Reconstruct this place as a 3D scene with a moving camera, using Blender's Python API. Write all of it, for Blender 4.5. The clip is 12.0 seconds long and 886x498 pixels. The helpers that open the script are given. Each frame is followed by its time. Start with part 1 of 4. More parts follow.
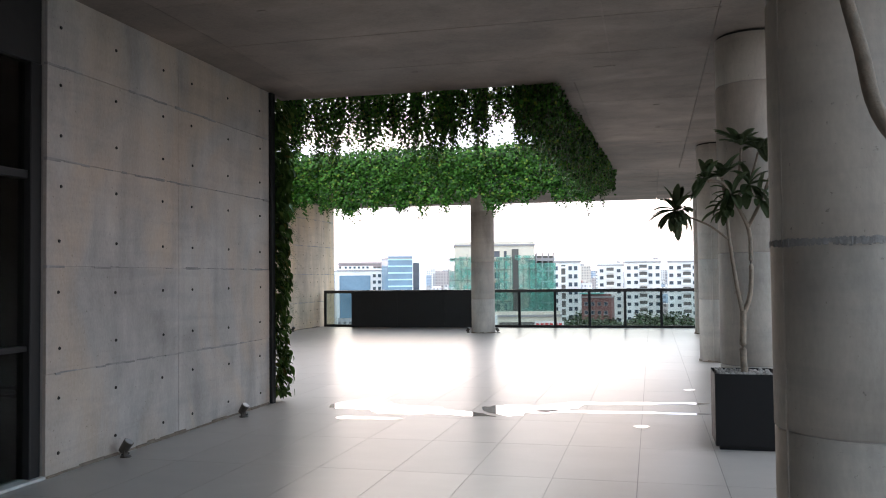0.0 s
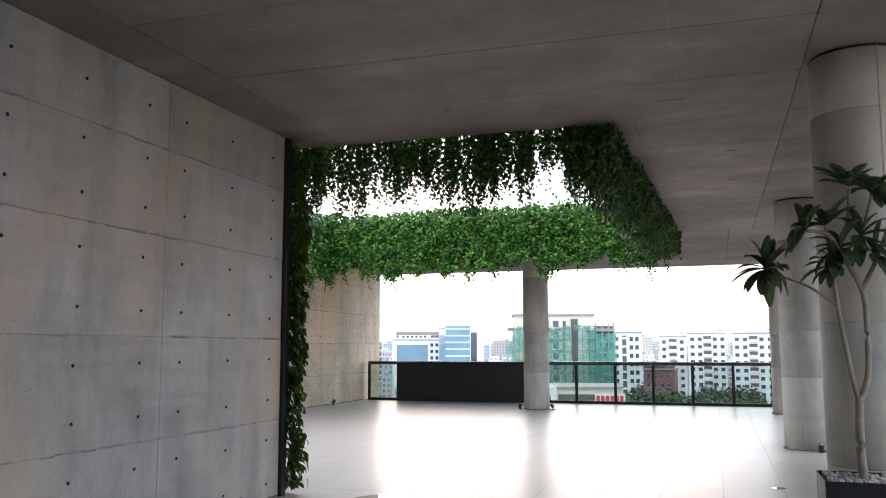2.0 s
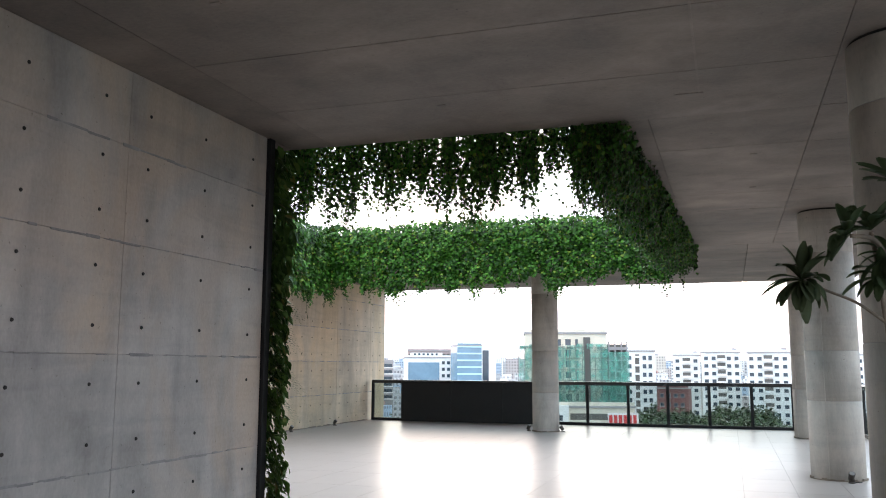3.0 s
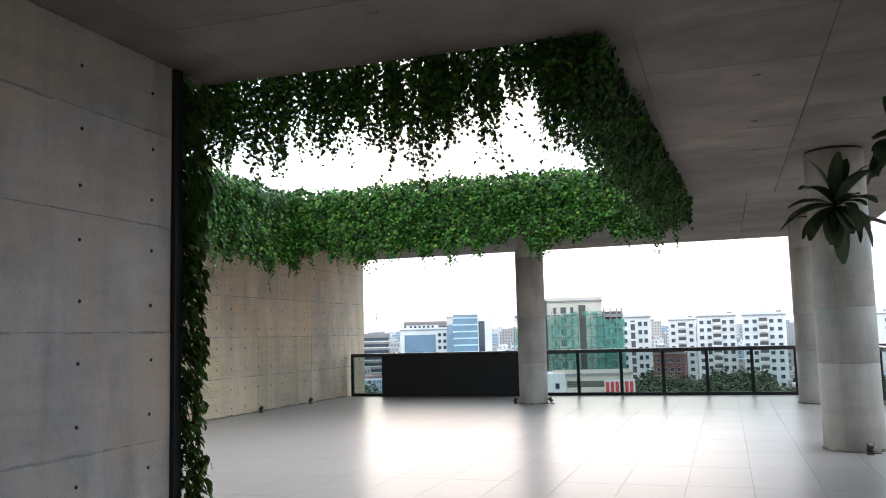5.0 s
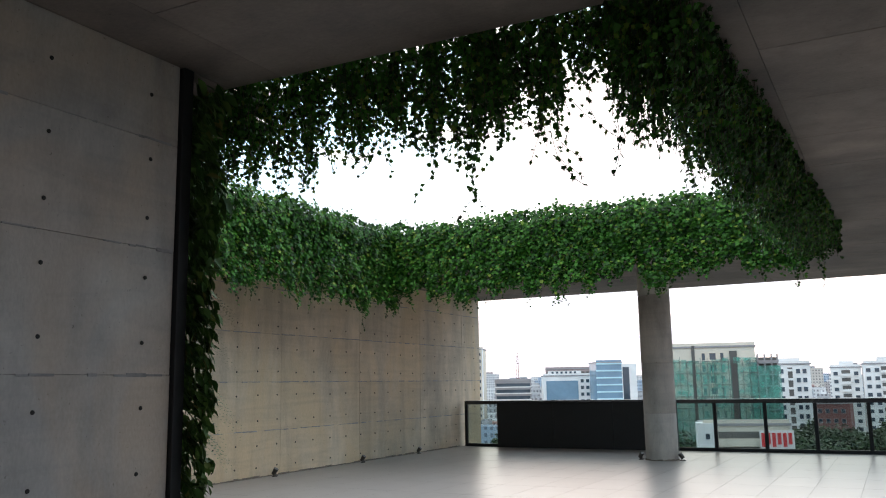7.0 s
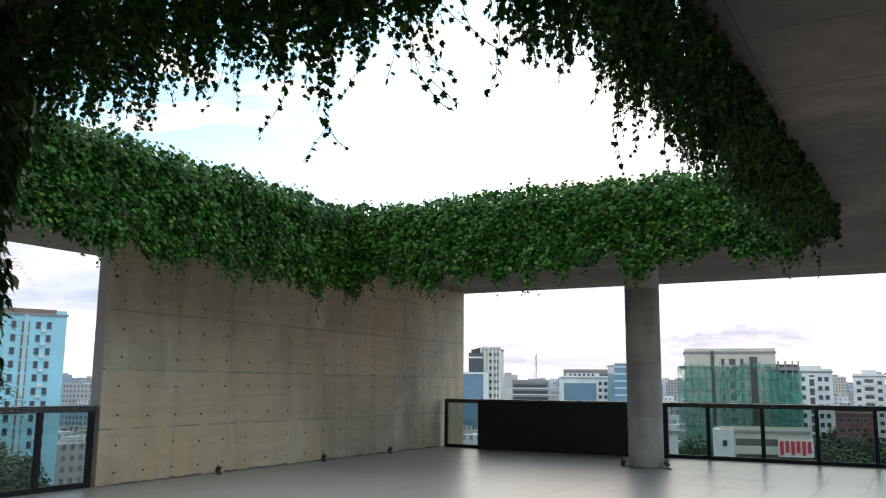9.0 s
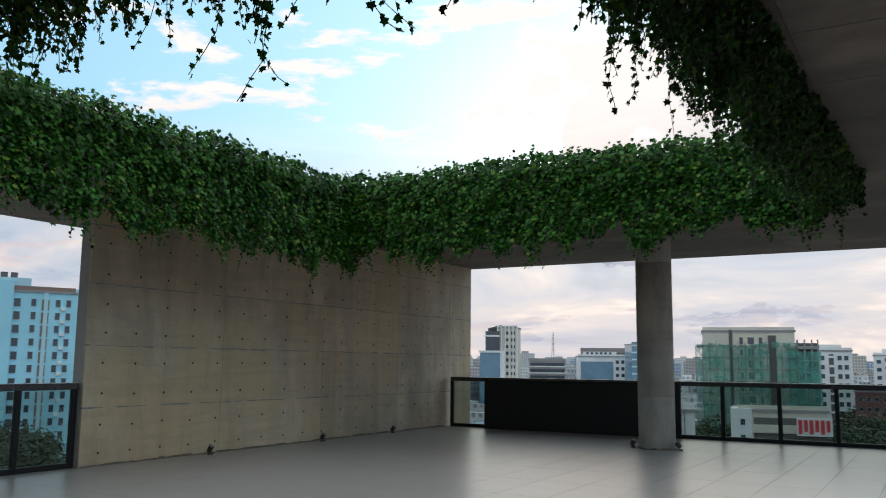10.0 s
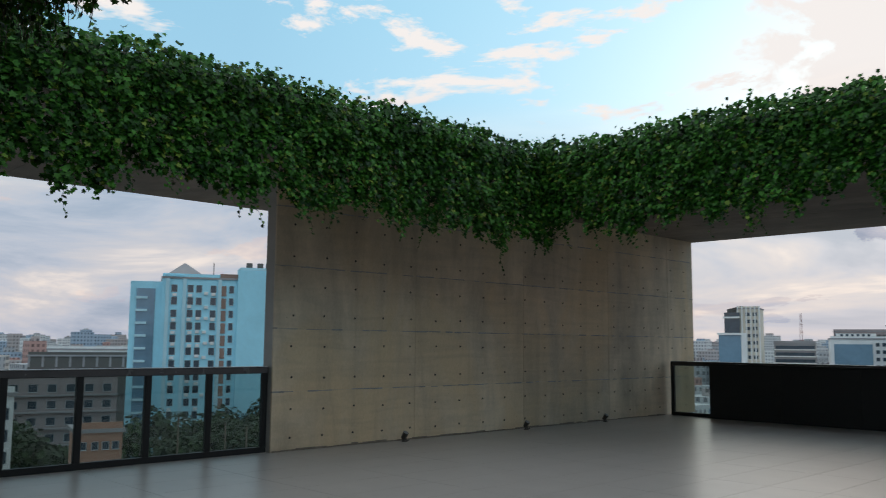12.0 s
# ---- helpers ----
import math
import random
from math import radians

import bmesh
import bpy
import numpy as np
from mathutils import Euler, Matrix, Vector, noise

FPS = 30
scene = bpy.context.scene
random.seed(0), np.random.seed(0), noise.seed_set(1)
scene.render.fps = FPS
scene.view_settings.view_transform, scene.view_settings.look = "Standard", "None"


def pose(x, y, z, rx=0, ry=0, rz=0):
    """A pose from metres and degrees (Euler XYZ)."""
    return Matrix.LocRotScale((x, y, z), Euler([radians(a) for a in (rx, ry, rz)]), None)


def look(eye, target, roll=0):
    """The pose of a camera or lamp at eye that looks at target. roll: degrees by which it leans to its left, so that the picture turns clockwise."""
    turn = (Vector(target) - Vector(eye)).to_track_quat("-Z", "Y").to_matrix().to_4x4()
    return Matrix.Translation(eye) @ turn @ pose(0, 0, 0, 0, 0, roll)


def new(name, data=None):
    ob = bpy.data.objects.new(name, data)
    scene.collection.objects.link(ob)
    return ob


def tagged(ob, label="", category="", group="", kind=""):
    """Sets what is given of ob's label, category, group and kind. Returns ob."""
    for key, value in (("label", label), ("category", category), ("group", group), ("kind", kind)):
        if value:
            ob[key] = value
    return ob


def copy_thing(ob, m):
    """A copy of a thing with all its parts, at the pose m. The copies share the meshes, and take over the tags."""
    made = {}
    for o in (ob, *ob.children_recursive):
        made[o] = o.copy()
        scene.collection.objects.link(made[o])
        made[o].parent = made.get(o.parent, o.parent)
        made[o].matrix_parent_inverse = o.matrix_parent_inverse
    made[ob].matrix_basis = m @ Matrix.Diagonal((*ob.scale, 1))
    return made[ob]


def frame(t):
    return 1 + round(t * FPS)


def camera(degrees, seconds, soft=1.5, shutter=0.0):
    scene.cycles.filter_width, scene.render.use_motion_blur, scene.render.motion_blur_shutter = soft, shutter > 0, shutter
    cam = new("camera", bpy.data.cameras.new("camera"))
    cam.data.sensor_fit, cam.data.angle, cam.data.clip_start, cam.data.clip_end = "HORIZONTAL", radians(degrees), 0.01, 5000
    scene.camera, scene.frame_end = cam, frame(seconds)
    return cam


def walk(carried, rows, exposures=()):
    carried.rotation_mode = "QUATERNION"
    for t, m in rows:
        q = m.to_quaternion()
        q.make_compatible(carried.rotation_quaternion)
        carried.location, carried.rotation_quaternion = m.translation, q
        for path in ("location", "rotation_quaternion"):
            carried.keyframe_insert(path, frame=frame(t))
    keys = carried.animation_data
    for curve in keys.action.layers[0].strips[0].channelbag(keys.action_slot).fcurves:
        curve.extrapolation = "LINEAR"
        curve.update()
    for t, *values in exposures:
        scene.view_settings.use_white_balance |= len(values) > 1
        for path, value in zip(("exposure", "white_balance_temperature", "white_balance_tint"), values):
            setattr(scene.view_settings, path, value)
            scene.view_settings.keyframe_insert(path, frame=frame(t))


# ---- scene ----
cam = camera(55.3, 12.0, soft=1.05, shutter=0.2)
PATH = [
    (0, (0.029, -0.135, 1.429), (-0.45, 1.806, 1.496), -0.6),
    (0.5, (0.031, 0.179, 1.414), (-0.48, 2.112, 1.483), -0.9),
    (1, (0.015, 0.498, 1.453), (-0.606, 2.397, 1.551), -0.5),
    (1.5, (-0.075, 0.877, 1.452), (-0.753, 2.75, 1.629), -0.1),
    (2, (-0.106, 1.244, 1.452), (-0.713, 3.135, 1.683), -0.1),
    (2.5, (-0.095, 1.599, 1.44), (-0.717, 3.481, 1.71), 0.4),
    (3, (-0.186, 2.001, 1.473), (-0.819, 3.878, 1.745), 0.2),
    (5, (-0.256, 3.386, 1.45), (-0.879, 5.275, 1.657), -1.5),
    (5.5, (-0.188, 3.722, 1.446), (-0.87, 5.589, 1.67), -0.8),
    (6, (-0.182, 4.097, 1.426), (-0.958, 5.922, 1.688), -0.6),
    (6.5, (-0.191, 4.458, 1.447), (-1.046, 6.241, 1.741), -0.9),
    (8.5, (0.05, 6.051, 1.418), (-0.968, 7.736, 1.768), -0.3),
    (9, (0.07, 6.348, 1.383), (-0.896, 8.07, 1.7), 0.5),
    (9.5, (0.041, 6.671, 1.388), (-0.888, 8.42, 1.67), 0.5),
    (10, (-0.011, 7.016, 1.375), (-1.016, 8.725, 1.642), 0.6),
    (10.5, (-0.045, 7.286, 1.36), (-1.18, 8.914, 1.61), 1.1),
    (11, (-0.176, 7.608, 1.35), (-1.384, 9.184, 1.588), 0.9),
    (11.5, (-0.1, 7.932, 1.336), (-1.391, 9.44, 1.578), 0.2),
    (12, (-0.293, 8.196, 1.377), (-1.722, 9.578, 1.6), 0.5),
]
EXPOSURES = [(0, 1.0, 6820, 22), (1.0, 1.07, 6820, 22), (2.5, 1.2, 6820, 21), (3.2, 1.07, 6770, 20), (5.0, 0.73, 6720, 19), (6.5, 0.42, 6670, 18), (8.4, 0.01, 6660, 14), (9.0, -0.12, 6610, 13), (9.6, -0.53, 6560, 13), (10.5, -0.73, 6510, 12), (12, -0.86, 6510, 12)]
walk(cam, [(t, look(eye, target, roll)) for t, eye, target, roll in PATH], EXPOSURES)

# ---- world and sun ----
SUN_AZ, SUN_EL = -19.0, 16.0  # degrees from +y towards +x, and above the horizon


def ramp(nt, src, stops, interp="LINEAR"):
    r = nt.nodes.new("ShaderNodeValToRGB")
    r.color_ramp.interpolation = interp
    while len(r.color_ramp.elements) < len(stops):
        r.color_ramp.elements.new(0.5)
    for e, (p, c) in zip(r.color_ramp.elements, stops):
        e.position = p
        e.color = (*c, 1) if len(c) == 3 else c
    nt.links.new(src, r.inputs[0])
    return r.outputs[0]


def mixc(nt, fac, a, b, mode="MIX"):
    m = nt.nodes.new("ShaderNodeMix")
    m.data_type, m.blend_type = "RGBA", mode
    for sock, v in ((m.inputs[0], fac), (m.inputs[6], a), (m.inputs[7], b)):
        if isinstance(v, (int, float)):
            sock.default_value = v
        elif isinstance(v, tuple):
            sock.default_value = (*v, 1)
        else:
            nt.links.new(v, sock)
    return m.outputs[2]


def noise_tex(nt, vec, scale, detail=4, rough=0.55, dist=0.0):
    n = nt.nodes.new("ShaderNodeTexNoise")
    n.inputs["Scale"].default_value, n.inputs["Detail"].default_value = scale, detail
    n.inputs["Roughness"].default_value, n.inputs["Distortion"].default_value = rough, dist
    if vec is not None:
        nt.links.new(vec, n.inputs["Vector"])
    return n.outputs["Fac"]


def mapping(nt, vec, scale=(1, 1, 1), loc=(0, 0, 0)):
    m = nt.nodes.new("ShaderNodeMapping")
    m.inputs["Scale"].default_value, m.inputs["Location"].default_value = scale, loc
    nt.links.new(vec, m.inputs["Vector"])
    return m.outputs[0]


world = bpy.data.worlds.new("evening_sky")
scene.world = world
world.use_nodes = True
wt = world.node_tree
bg = wt.nodes["Background"]
sky = wt.nodes.new("ShaderNodeTexSky")
sky.sky_type, sky.sun_disc = "NISHITA", False
sky.sun_elevation, sky.sun_rotation = radians(SUN_EL), radians(SUN_AZ)
sky.air_density, sky.dust_density, sky.ozone_density = 1.0, 1.2, 1.6
geo = wt.nodes.new("ShaderNodeTexCoord").outputs["Generated"]
sep = wt.nodes.new("ShaderNodeSeparateXYZ")
wt.links.new(geo, sep.inputs[0])
# clouds: a veil that thickens to the horizon, with broken puffs higher up
puffs = noise_tex(wt, mapping(wt, geo, (1.0, 1.0, 3.4), (3.3, 1.35, 0.1)), 5.2, 9, 0.62, 0.3)
puffmask = ramp(wt, puffs, [(0.555, (0, 0, 0)), (0.62, (1, 1, 1))])
# a bright bank of cloud round the low sun, and a pale glow about it
toward = wt.nodes.new("ShaderNodeVectorMath")
toward.operation = "DOT_PRODUCT"
wt.links.new(geo, toward.inputs[0])
toward.inputs[1].default_value = (math.sin(radians(SUN_AZ)) * math.cos(radians(SUN_EL)), math.cos(radians(SUN_AZ)) * math.cos(radians(SUN_EL)), math.sin(radians(SUN_EL)))
torn = wt.nodes.new("ShaderNodeMath")
torn.operation = "MULTIPLY_ADD"
wt.links.new(noise_tex(wt, mapping(wt, geo, (1, 1, 1.6)), 6.0, 8, 0.6, 0.2), torn.inputs[0])
torn.inputs[1].default_value = 0.06
wt.links.new(toward.outputs["Value"], torn.inputs[2])
bankm = wt.nodes.new("ShaderNodeMapRange")
bankm.inputs["From Min"].default_value, bankm.inputs["From Max"].default_value = 1.021, 1.027
wt.links.new(torn.outputs[0], bankm.inputs["Value"])
glow = ramp(wt, toward.outputs["Value"], [(0.78, (1, 1, 1)), (1.0, (1.4, 1.28, 1.2))])
veil = ramp(wt, sep.outputs[2], [(0.0, (0.95,) * 3), (0.16, (0.80,) * 3), (0.28, (0.16,) * 3), (0.46, (0.12,) * 3), (0.66, (0.6,) * 3)])
cover = mixc(wt, 1.0, mixc(wt, 1.0, puffmask, veil, "LIGHTEN"), bankm.outputs[0], "LIGHTEN")
tint = noise_tex(wt, mapping(wt, geo, (1, 1, 5), (0.4, 1.2, 0.0)), 3.2, 7, 0.6, 0.5)
cloudlow = ramp(wt, tint, [(0.36, (4.3, 4.8, 5.9)), (0.47, (6.3, 6.4, 7.2)), (0.56, (8.2, 7.5, 7.4)), (0.66, (12.4, 10.4, 8.8))])
cloudcol = mixc(wt, ramp(wt, sep.outputs[2], [(0.16, (0, 0, 0)), (0.30, (1, 1, 1))]), cloudlow, ramp(wt, sep.outputs[2], [(0.42, (11.0, 10.6, 10.2)), (0.66, (13.5, 13.2, 12.8))]))
blue = mixc(wt, 1.0, mixc(wt, 0.76, sky.outputs[0], (3.0, 8.3, 11.6)), glow, "MULTIPLY")
wt.links.new(mixc(wt, cover, blue, cloudcol), bg.inputs[0])
bg.inputs[1].default_value = 0.15

sun_data = bpy.data.lights.new("sun", "SUN")
sun_data.energy, sun_data.angle, sun_data.color = 0.5, radians(40), (1.0, 0.84, 0.64)
sun = new("sun", sun_data)
az, el = radians(SUN_AZ), radians(SUN_EL)
sun.matrix_world = look((0, 0, 30), (-math.sin(az) * math.cos(el) * 10, -math.cos(az) * math.cos(el) * 10, 30 - math.sin(el) * 10))


# ---- materials ----
def material(name, base, rough=0.6, metal=0.0, vary=0.25, scale=3.0, fine=40.0, bump=0.15, stretch=(1, 1, 1), isle=0.0, obj=0.0, spec=0.5,
             warm=None, roughvary=0.1, streak=0.0):
    m = bpy.data.materials.new(name)
    m.use_nodes = True
    nt = m.node_tree
    p = nt.nodes["Principled BSDF"]
    tc = nt.nodes.new("ShaderNodeNewGeometry").outputs["Position"]
    v = mapping(nt, tc, stretch)
    big = noise_tex(nt, v, scale, 5, 0.6, 0.4)
    small = noise_tex(nt, v, fine, 4, 0.6)
    dark = tuple(c * (1 - vary) for c in base)
    light = tuple(min(1, c * (1 + vary)) for c in base)
    col = ramp(nt, big, [(0.3, dark), (0.7, light)])
    if warm:
        w = noise_tex(nt, mapping(nt, tc, stretch, (7, 3, 1)), scale * 0.45, 4, 0.55, 0.8)
        col = mixc(nt, ramp(nt, w, [(0.44, (0, 0, 0)), (0.60, (0.9,) * 3)]), col, warm)
    col = mixc(nt, 0.5 * vary, col, ramp(nt, small, [(0.3, tuple(c * 0.5 for c in base)), (0.7, light)]))
    if streak:
        drip = noise_tex(nt, mapping(nt, tc, (1, 1, 0.12)), 3.0, 6, 0.6, 0.4)
        col = mixc(nt, 1.0, col, ramp(nt, drip, [(0.34, (1 - streak, 1 - streak, 1 - 0.92 * streak)), (0.52, (1, 1, 1)), (0.75, (1 + 0.35 * streak,) * 3)]), "MULTIPLY")
        lay = noise_tex(nt, mapping(nt, tc, (0.35, 0.35, 2.6), (3, 1, 5)), 2.2, 6, 0.6, 0.9)
        col = mixc(nt, 1.0, col, ramp(nt, lay, [(0.36, (1 - 0.8 * streak, 1 - 0.74 * streak, 1 - 0.62 * streak)), (0.55, (1, 1, 1))]), "MULTIPLY")
        pit = noise_tex(nt, tc, 28, 3, 0.7)
        col = mixc(nt, 1.0, col, ramp(nt, pit, [(0.26, (0.55,) * 3), (0.33, (1, 1, 1))]), "MULTIPLY")
    if isle or obj:
        src = nt.nodes.new("ShaderNodeNewGeometry").outputs["Random Per Island"] if isle else nt.nodes.new("ShaderNodeObjectInfo").outputs["Random"]
        k = isle or obj
        col = mixc(nt, 1.0, col, ramp(nt, src, [(0, (1 - k,) * 3), (1, (1 + 0.0 * k,) * 3)]), "MULTIPLY")
    nt.links.new(col, p.inputs["Base Color"])
    p.inputs["Metallic"].default_value = metal
    p.inputs["Specular IOR Level"].default_value = spec
    nt.links.new(ramp(nt, big, [(0.25, (max(0.02, rough - roughvary),) * 3), (0.75, (min(1, rough + roughvary),) * 3)]), p.inputs["Roughness"])
    if bump:
        b = nt.nodes.new("ShaderNodeBump")
        b.inputs["Strength"].default_value, b.inputs["Distance"].default_value = bump, 0.01
        nt.links.new(small, b.inputs["Height"])
        nt.links.new(b.outputs[0], p.inputs["Normal"])
    return m


def glass(name, color=(0.9, 0.95, 0.95), gloss=0.12, rough=0.0):
    m = bpy.data.materials.new(name)
    m.use_nodes = True
    nt = m.node_tree
    nt.nodes.remove(nt.nodes["Principled BSDF"])
    tr, gl = nt.nodes.new("ShaderNodeBsdfTransparent"), nt.nodes.new("ShaderNodeBsdfGlossy")
    tr.inputs[0].default_value = (*color, 1)
    gl.inputs["Roughness"].default_value = rough
    fr = nt.nodes.new("ShaderNodeFresnel")
    fr.inputs[0].default_value = 1.45
    mx = nt.nodes.new("ShaderNodeMixShader")
    for a, b in ((fr.outputs[0], mx.inputs[0]), (tr.outputs[0], mx.inputs[1]), (gl.outputs[0], mx.inputs[2])):
        nt.links.new(a, b)
    nt.links.new(mx.outputs[0], nt.nodes["Material Output"].inputs[0])
    return m


def leafmat(name, dark, light, yellow=None, through_light=0.03):
    m = bpy.data.materials.new(name)
    m.use_nodes = True
    nt = m.node_tree
    p = nt.nodes["Principled BSDF"]
    isl = nt.nodes.new("ShaderNodeNewGeometry")
    stops = [(0, dark), (0.9, light)] + ([(0.97, yellow)] if yellow else [])
    col = ramp(nt, isl.outputs["Random Per Island"], stops)
    patch = noise_tex(nt, isl.outputs["Position"], 1.3, 3)
    col = mixc(nt, 1.0, col, ramp(nt, patch, [(0.35, (0.62, 0.72, 0.6)), (0.65, (1, 1, 1))]), "MULTIPLY")
    nt.links.new(col, p.inputs["Base Color"])
    p.inputs["Roughness"].default_value, p.inputs["Specular IOR Level"].default_value = 0.5, 0.2
    tl = nt.nodes.new("ShaderNodeBsdfTranslucent")
    nt.links.new(col, tl.inputs[0])
    mx = nt.nodes.new("ShaderNodeMixShader")
    mx.inputs[0].default_value = through_light
    nt.links.new(p.outputs[0], mx.inputs[1])
    nt.links.new(tl.outputs[0], mx.inputs[2])
    nt.links.new(mx.outputs[0], nt.nodes["Material Output"].inputs[0])
    return m


CONCRETE = material("cast_concrete", (0.49, 0.46, 0.425), 0.72, vary=0.32, scale=1.9, fine=55, bump=0.2, stretch=(1, 1, 0.55), obj=0.16, warm=(0.60, 0.48, 0.37), streak=0.13)
LAITANCE = material("grey_laitance", (0.31, 0.30, 0.29), 0.85, vary=0.35, scale=5, fine=60, bump=0.3)
# far wall's concrete: tan, with the warm light on it put into the colour
CONCRETE_B = material("warm_lit_concrete", (0.66, 0.53, 0.38), 0.72, vary=0.32, scale=1.5, fine=55, bump=0.2, stretch=(1, 1, 0.45), obj=0.14, warm=(0.72, 0.53, 0.32), streak=0.13)
COLUMN_C = material("column_concrete", (0.52, 0.465, 0.40), 0.65, vary=0.26, scale=2.6, fine=50, bump=0.2, stretch=(1, 1, 0.4), obj=0.16, streak=0.13)
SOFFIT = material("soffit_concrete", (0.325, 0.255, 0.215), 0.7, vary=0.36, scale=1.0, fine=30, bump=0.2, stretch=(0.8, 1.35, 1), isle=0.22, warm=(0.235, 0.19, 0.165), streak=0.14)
CONCRETE_EDGE = material("slab_concrete", (0.40, 0.37, 0.34), 0.75, vary=0.15, scale=2.0, bump=0.1)
TILE = material("porcelain_tile", (0.46, 0.425, 0.40), 0.31, vary=0.05, scale=2.4, fine=26, bump=0.0, stretch=(0.8, 1.2, 1), obj=0.09, roughvary=0.006, spec=0.40)
GROUT = material("tile_grout", (0.25, 0.235, 0.225), 0.85, vary=0.2)
STEEL = material("black_steel", (0.014, 0.0145, 0.015), 0.5, 0.0, vary=0.2, scale=6, bump=0.03, spec=0.3)
CAP = material("rail_cap_paint", (0.03, 0.03, 0.032), 0.22, vary=0.2, spec=0.7)
PANEL = material("charcoal_panel", (0.012, 0.012, 0.012), 0.6, vary=0.15, scale=4, bump=0.03)
POTM = material("black_planter_paint", (0.006, 0.006, 0.0065), 0.55, vary=0.2, bump=0.03, spec=0.25)
HOLE = material("tie_hole", (0.03, 0.028, 0.026), 0.9, vary=0.2, bump=0)
STAIN = material("base_stain", (0.22, 0.18, 0.14), 0.9, vary=0.35, scale=7)
GLASS = glass("rail_glass", (0.70, 0.75, 0.74))
DOORGLASS = glass("door_glass", (0.66, 0.70, 0.66))
BARK = material("frangipani_bark", (0.23, 0.18, 0.135), 0.8, vary=0.3, scale=14, fine=60, bump=0.4)
PEBBLE = material("planter_pebbles", (0.36, 0.33, 0.30), 0.7, vary=0.2, isle=0.6)
IVY = leafmat("ivy_leaf", (0.004, 0.024, 0.003), (0.062, 0.205, 0.020), (0.18, 0.24, 0.03))
FERN = leafmat("wall_plant_leaf", (0.035, 0.085, 0.02), (0.12, 0.21, 0.05), (0.2, 0.18, 0.05))
STEM = material("ivy_stem", (0.07, 0.05, 0.03), 0.8, vary=0.3)
FRANG = leafmat("frangipani_leaf", (0.10, 0.135, 0.075), (0.25, 0.29, 0.17), (0.26, 0.25, 0.09), 0.3)
LAMPM = material("lamp_metal", (0.08, 0.07, 0.06), 0.45, 0.5, vary=0.3)
WATER = bpy.data.materials.new("puddle_water")
WATER.use_nodes = True
wp = WATER.node_tree.nodes["Principled BSDF"]
wp.inputs["Base Color"].default_value, wp.inputs["Roughness"].default_value = (0.30, 0.295, 0.29, 1), 0.03
wp.inputs["Coat Weight"].default_value, wp.inputs["Coat Roughness"].default_value = 0.6, 0.02


# ---- mesh helpers ----
def finish(name, bm, mat, smooth=False):
    me = bpy.data.meshes.new(name)
    bm.to_mesh(me)
    bm.free()
    me.materials.append(mat)
    if smooth:
        me.polygons.foreach_set("use_smooth", [True] * len(me.polygons))
    return me


def part(name, bm, mat, parent, label="", smooth=False):
    ob = new(name, finish(name, bm, mat, smooth) if isinstance(bm, bmesh.types.BMesh) else bm)
    ob.parent = parent
    return tagged(ob, label)


def put(name, me, parent, at, rot=0.0):
    """A piece on shared mesh data, at a place in its parent."""
    ob = new(name, me)
    ob.parent = parent
    ob.matrix_basis = pose(*at, 0, 0, rot)
    return ob


def base(name, at, label, category, group="", kind="", rot=0.0):
    ob = new(name)
    ob.matrix_world = pose(*at, 0, 0, rot)
    return tagged(ob, label, category, group, kind)


def box(lo, hi, bevel=0.0, bm=None):
    bm = bm or bmesh.new()
    lo, hi = Vector(lo), Vector(hi)
    made = bmesh.ops.create_cube(bm, size=1.0, matrix=Matrix.Translation((lo + hi) / 2) @ Matrix.Diagonal((*(hi - lo), 1)))
    if bevel:
        edges = list({e for v in made["verts"] for e in v.link_edges})
        bmesh.ops.bevel(bm, geom=edges, offset=bevel, segments=1, affect="EDGES")
    return bm


def tube(r0, r1, z0, z1, seg=32, at=(0, 0), bm=None):
    bm = bm or bmesh.new()
    bmesh.ops.create_cone(bm, cap_ends=True, segments=seg, radius1=r0, radius2=r1, depth=z1 - z0, matrix=Matrix.Translation((*at, (z0 + z1) / 2)))
    return bm


def limb(points, radii, seg=8, bm=None):
    """A round, tapering limb along points."""
    bm = bm or bmesh.new()
    rings = []
    pts = [Vector(p) for p in points]
    for i, p in enumerate(pts):
        d = (pts[min(i + 1, len(pts) - 1)] - pts[max(i - 1, 0)]).normalized()
        q = d.to_track_quat("Z", "Y").to_matrix()
        rings.append([bm.verts.new(p + q @ Vector((math.cos(a), math.sin(a), 0)) * radii[i]) for a in [2 * math.pi * k / seg for k in range(seg)]])
    for a, b in zip(rings, rings[1:]):
        for k in range(seg):
            bm.faces.new((a[k], a[(k + 1) % seg], b[(k + 1) % seg], b[k]))
    bm.faces.new(rings[0][::-1]), bm.faces.new(rings[-1])
    return bm


def smooth_path(points, n=6):
    pts = [Vector(p) for p in points]
    out = []
    for i in range(len(pts) - 1):
        p0, p1, p2, p3 = pts[max(i - 1, 0)], pts[i], pts[i + 1], pts[min(i + 2, len(pts) - 1)]
        for k in range(n):
            t = k / n
            out.append(0.5 * ((2 * p1) + (p2 - p0) * t + (2 * p0 - 5 * p1 + 4 * p2 - p3) * t * t + (3 * p1 - p0 - 3 * p2 + p3) * t ** 3))
    return out + [pts[-1]]


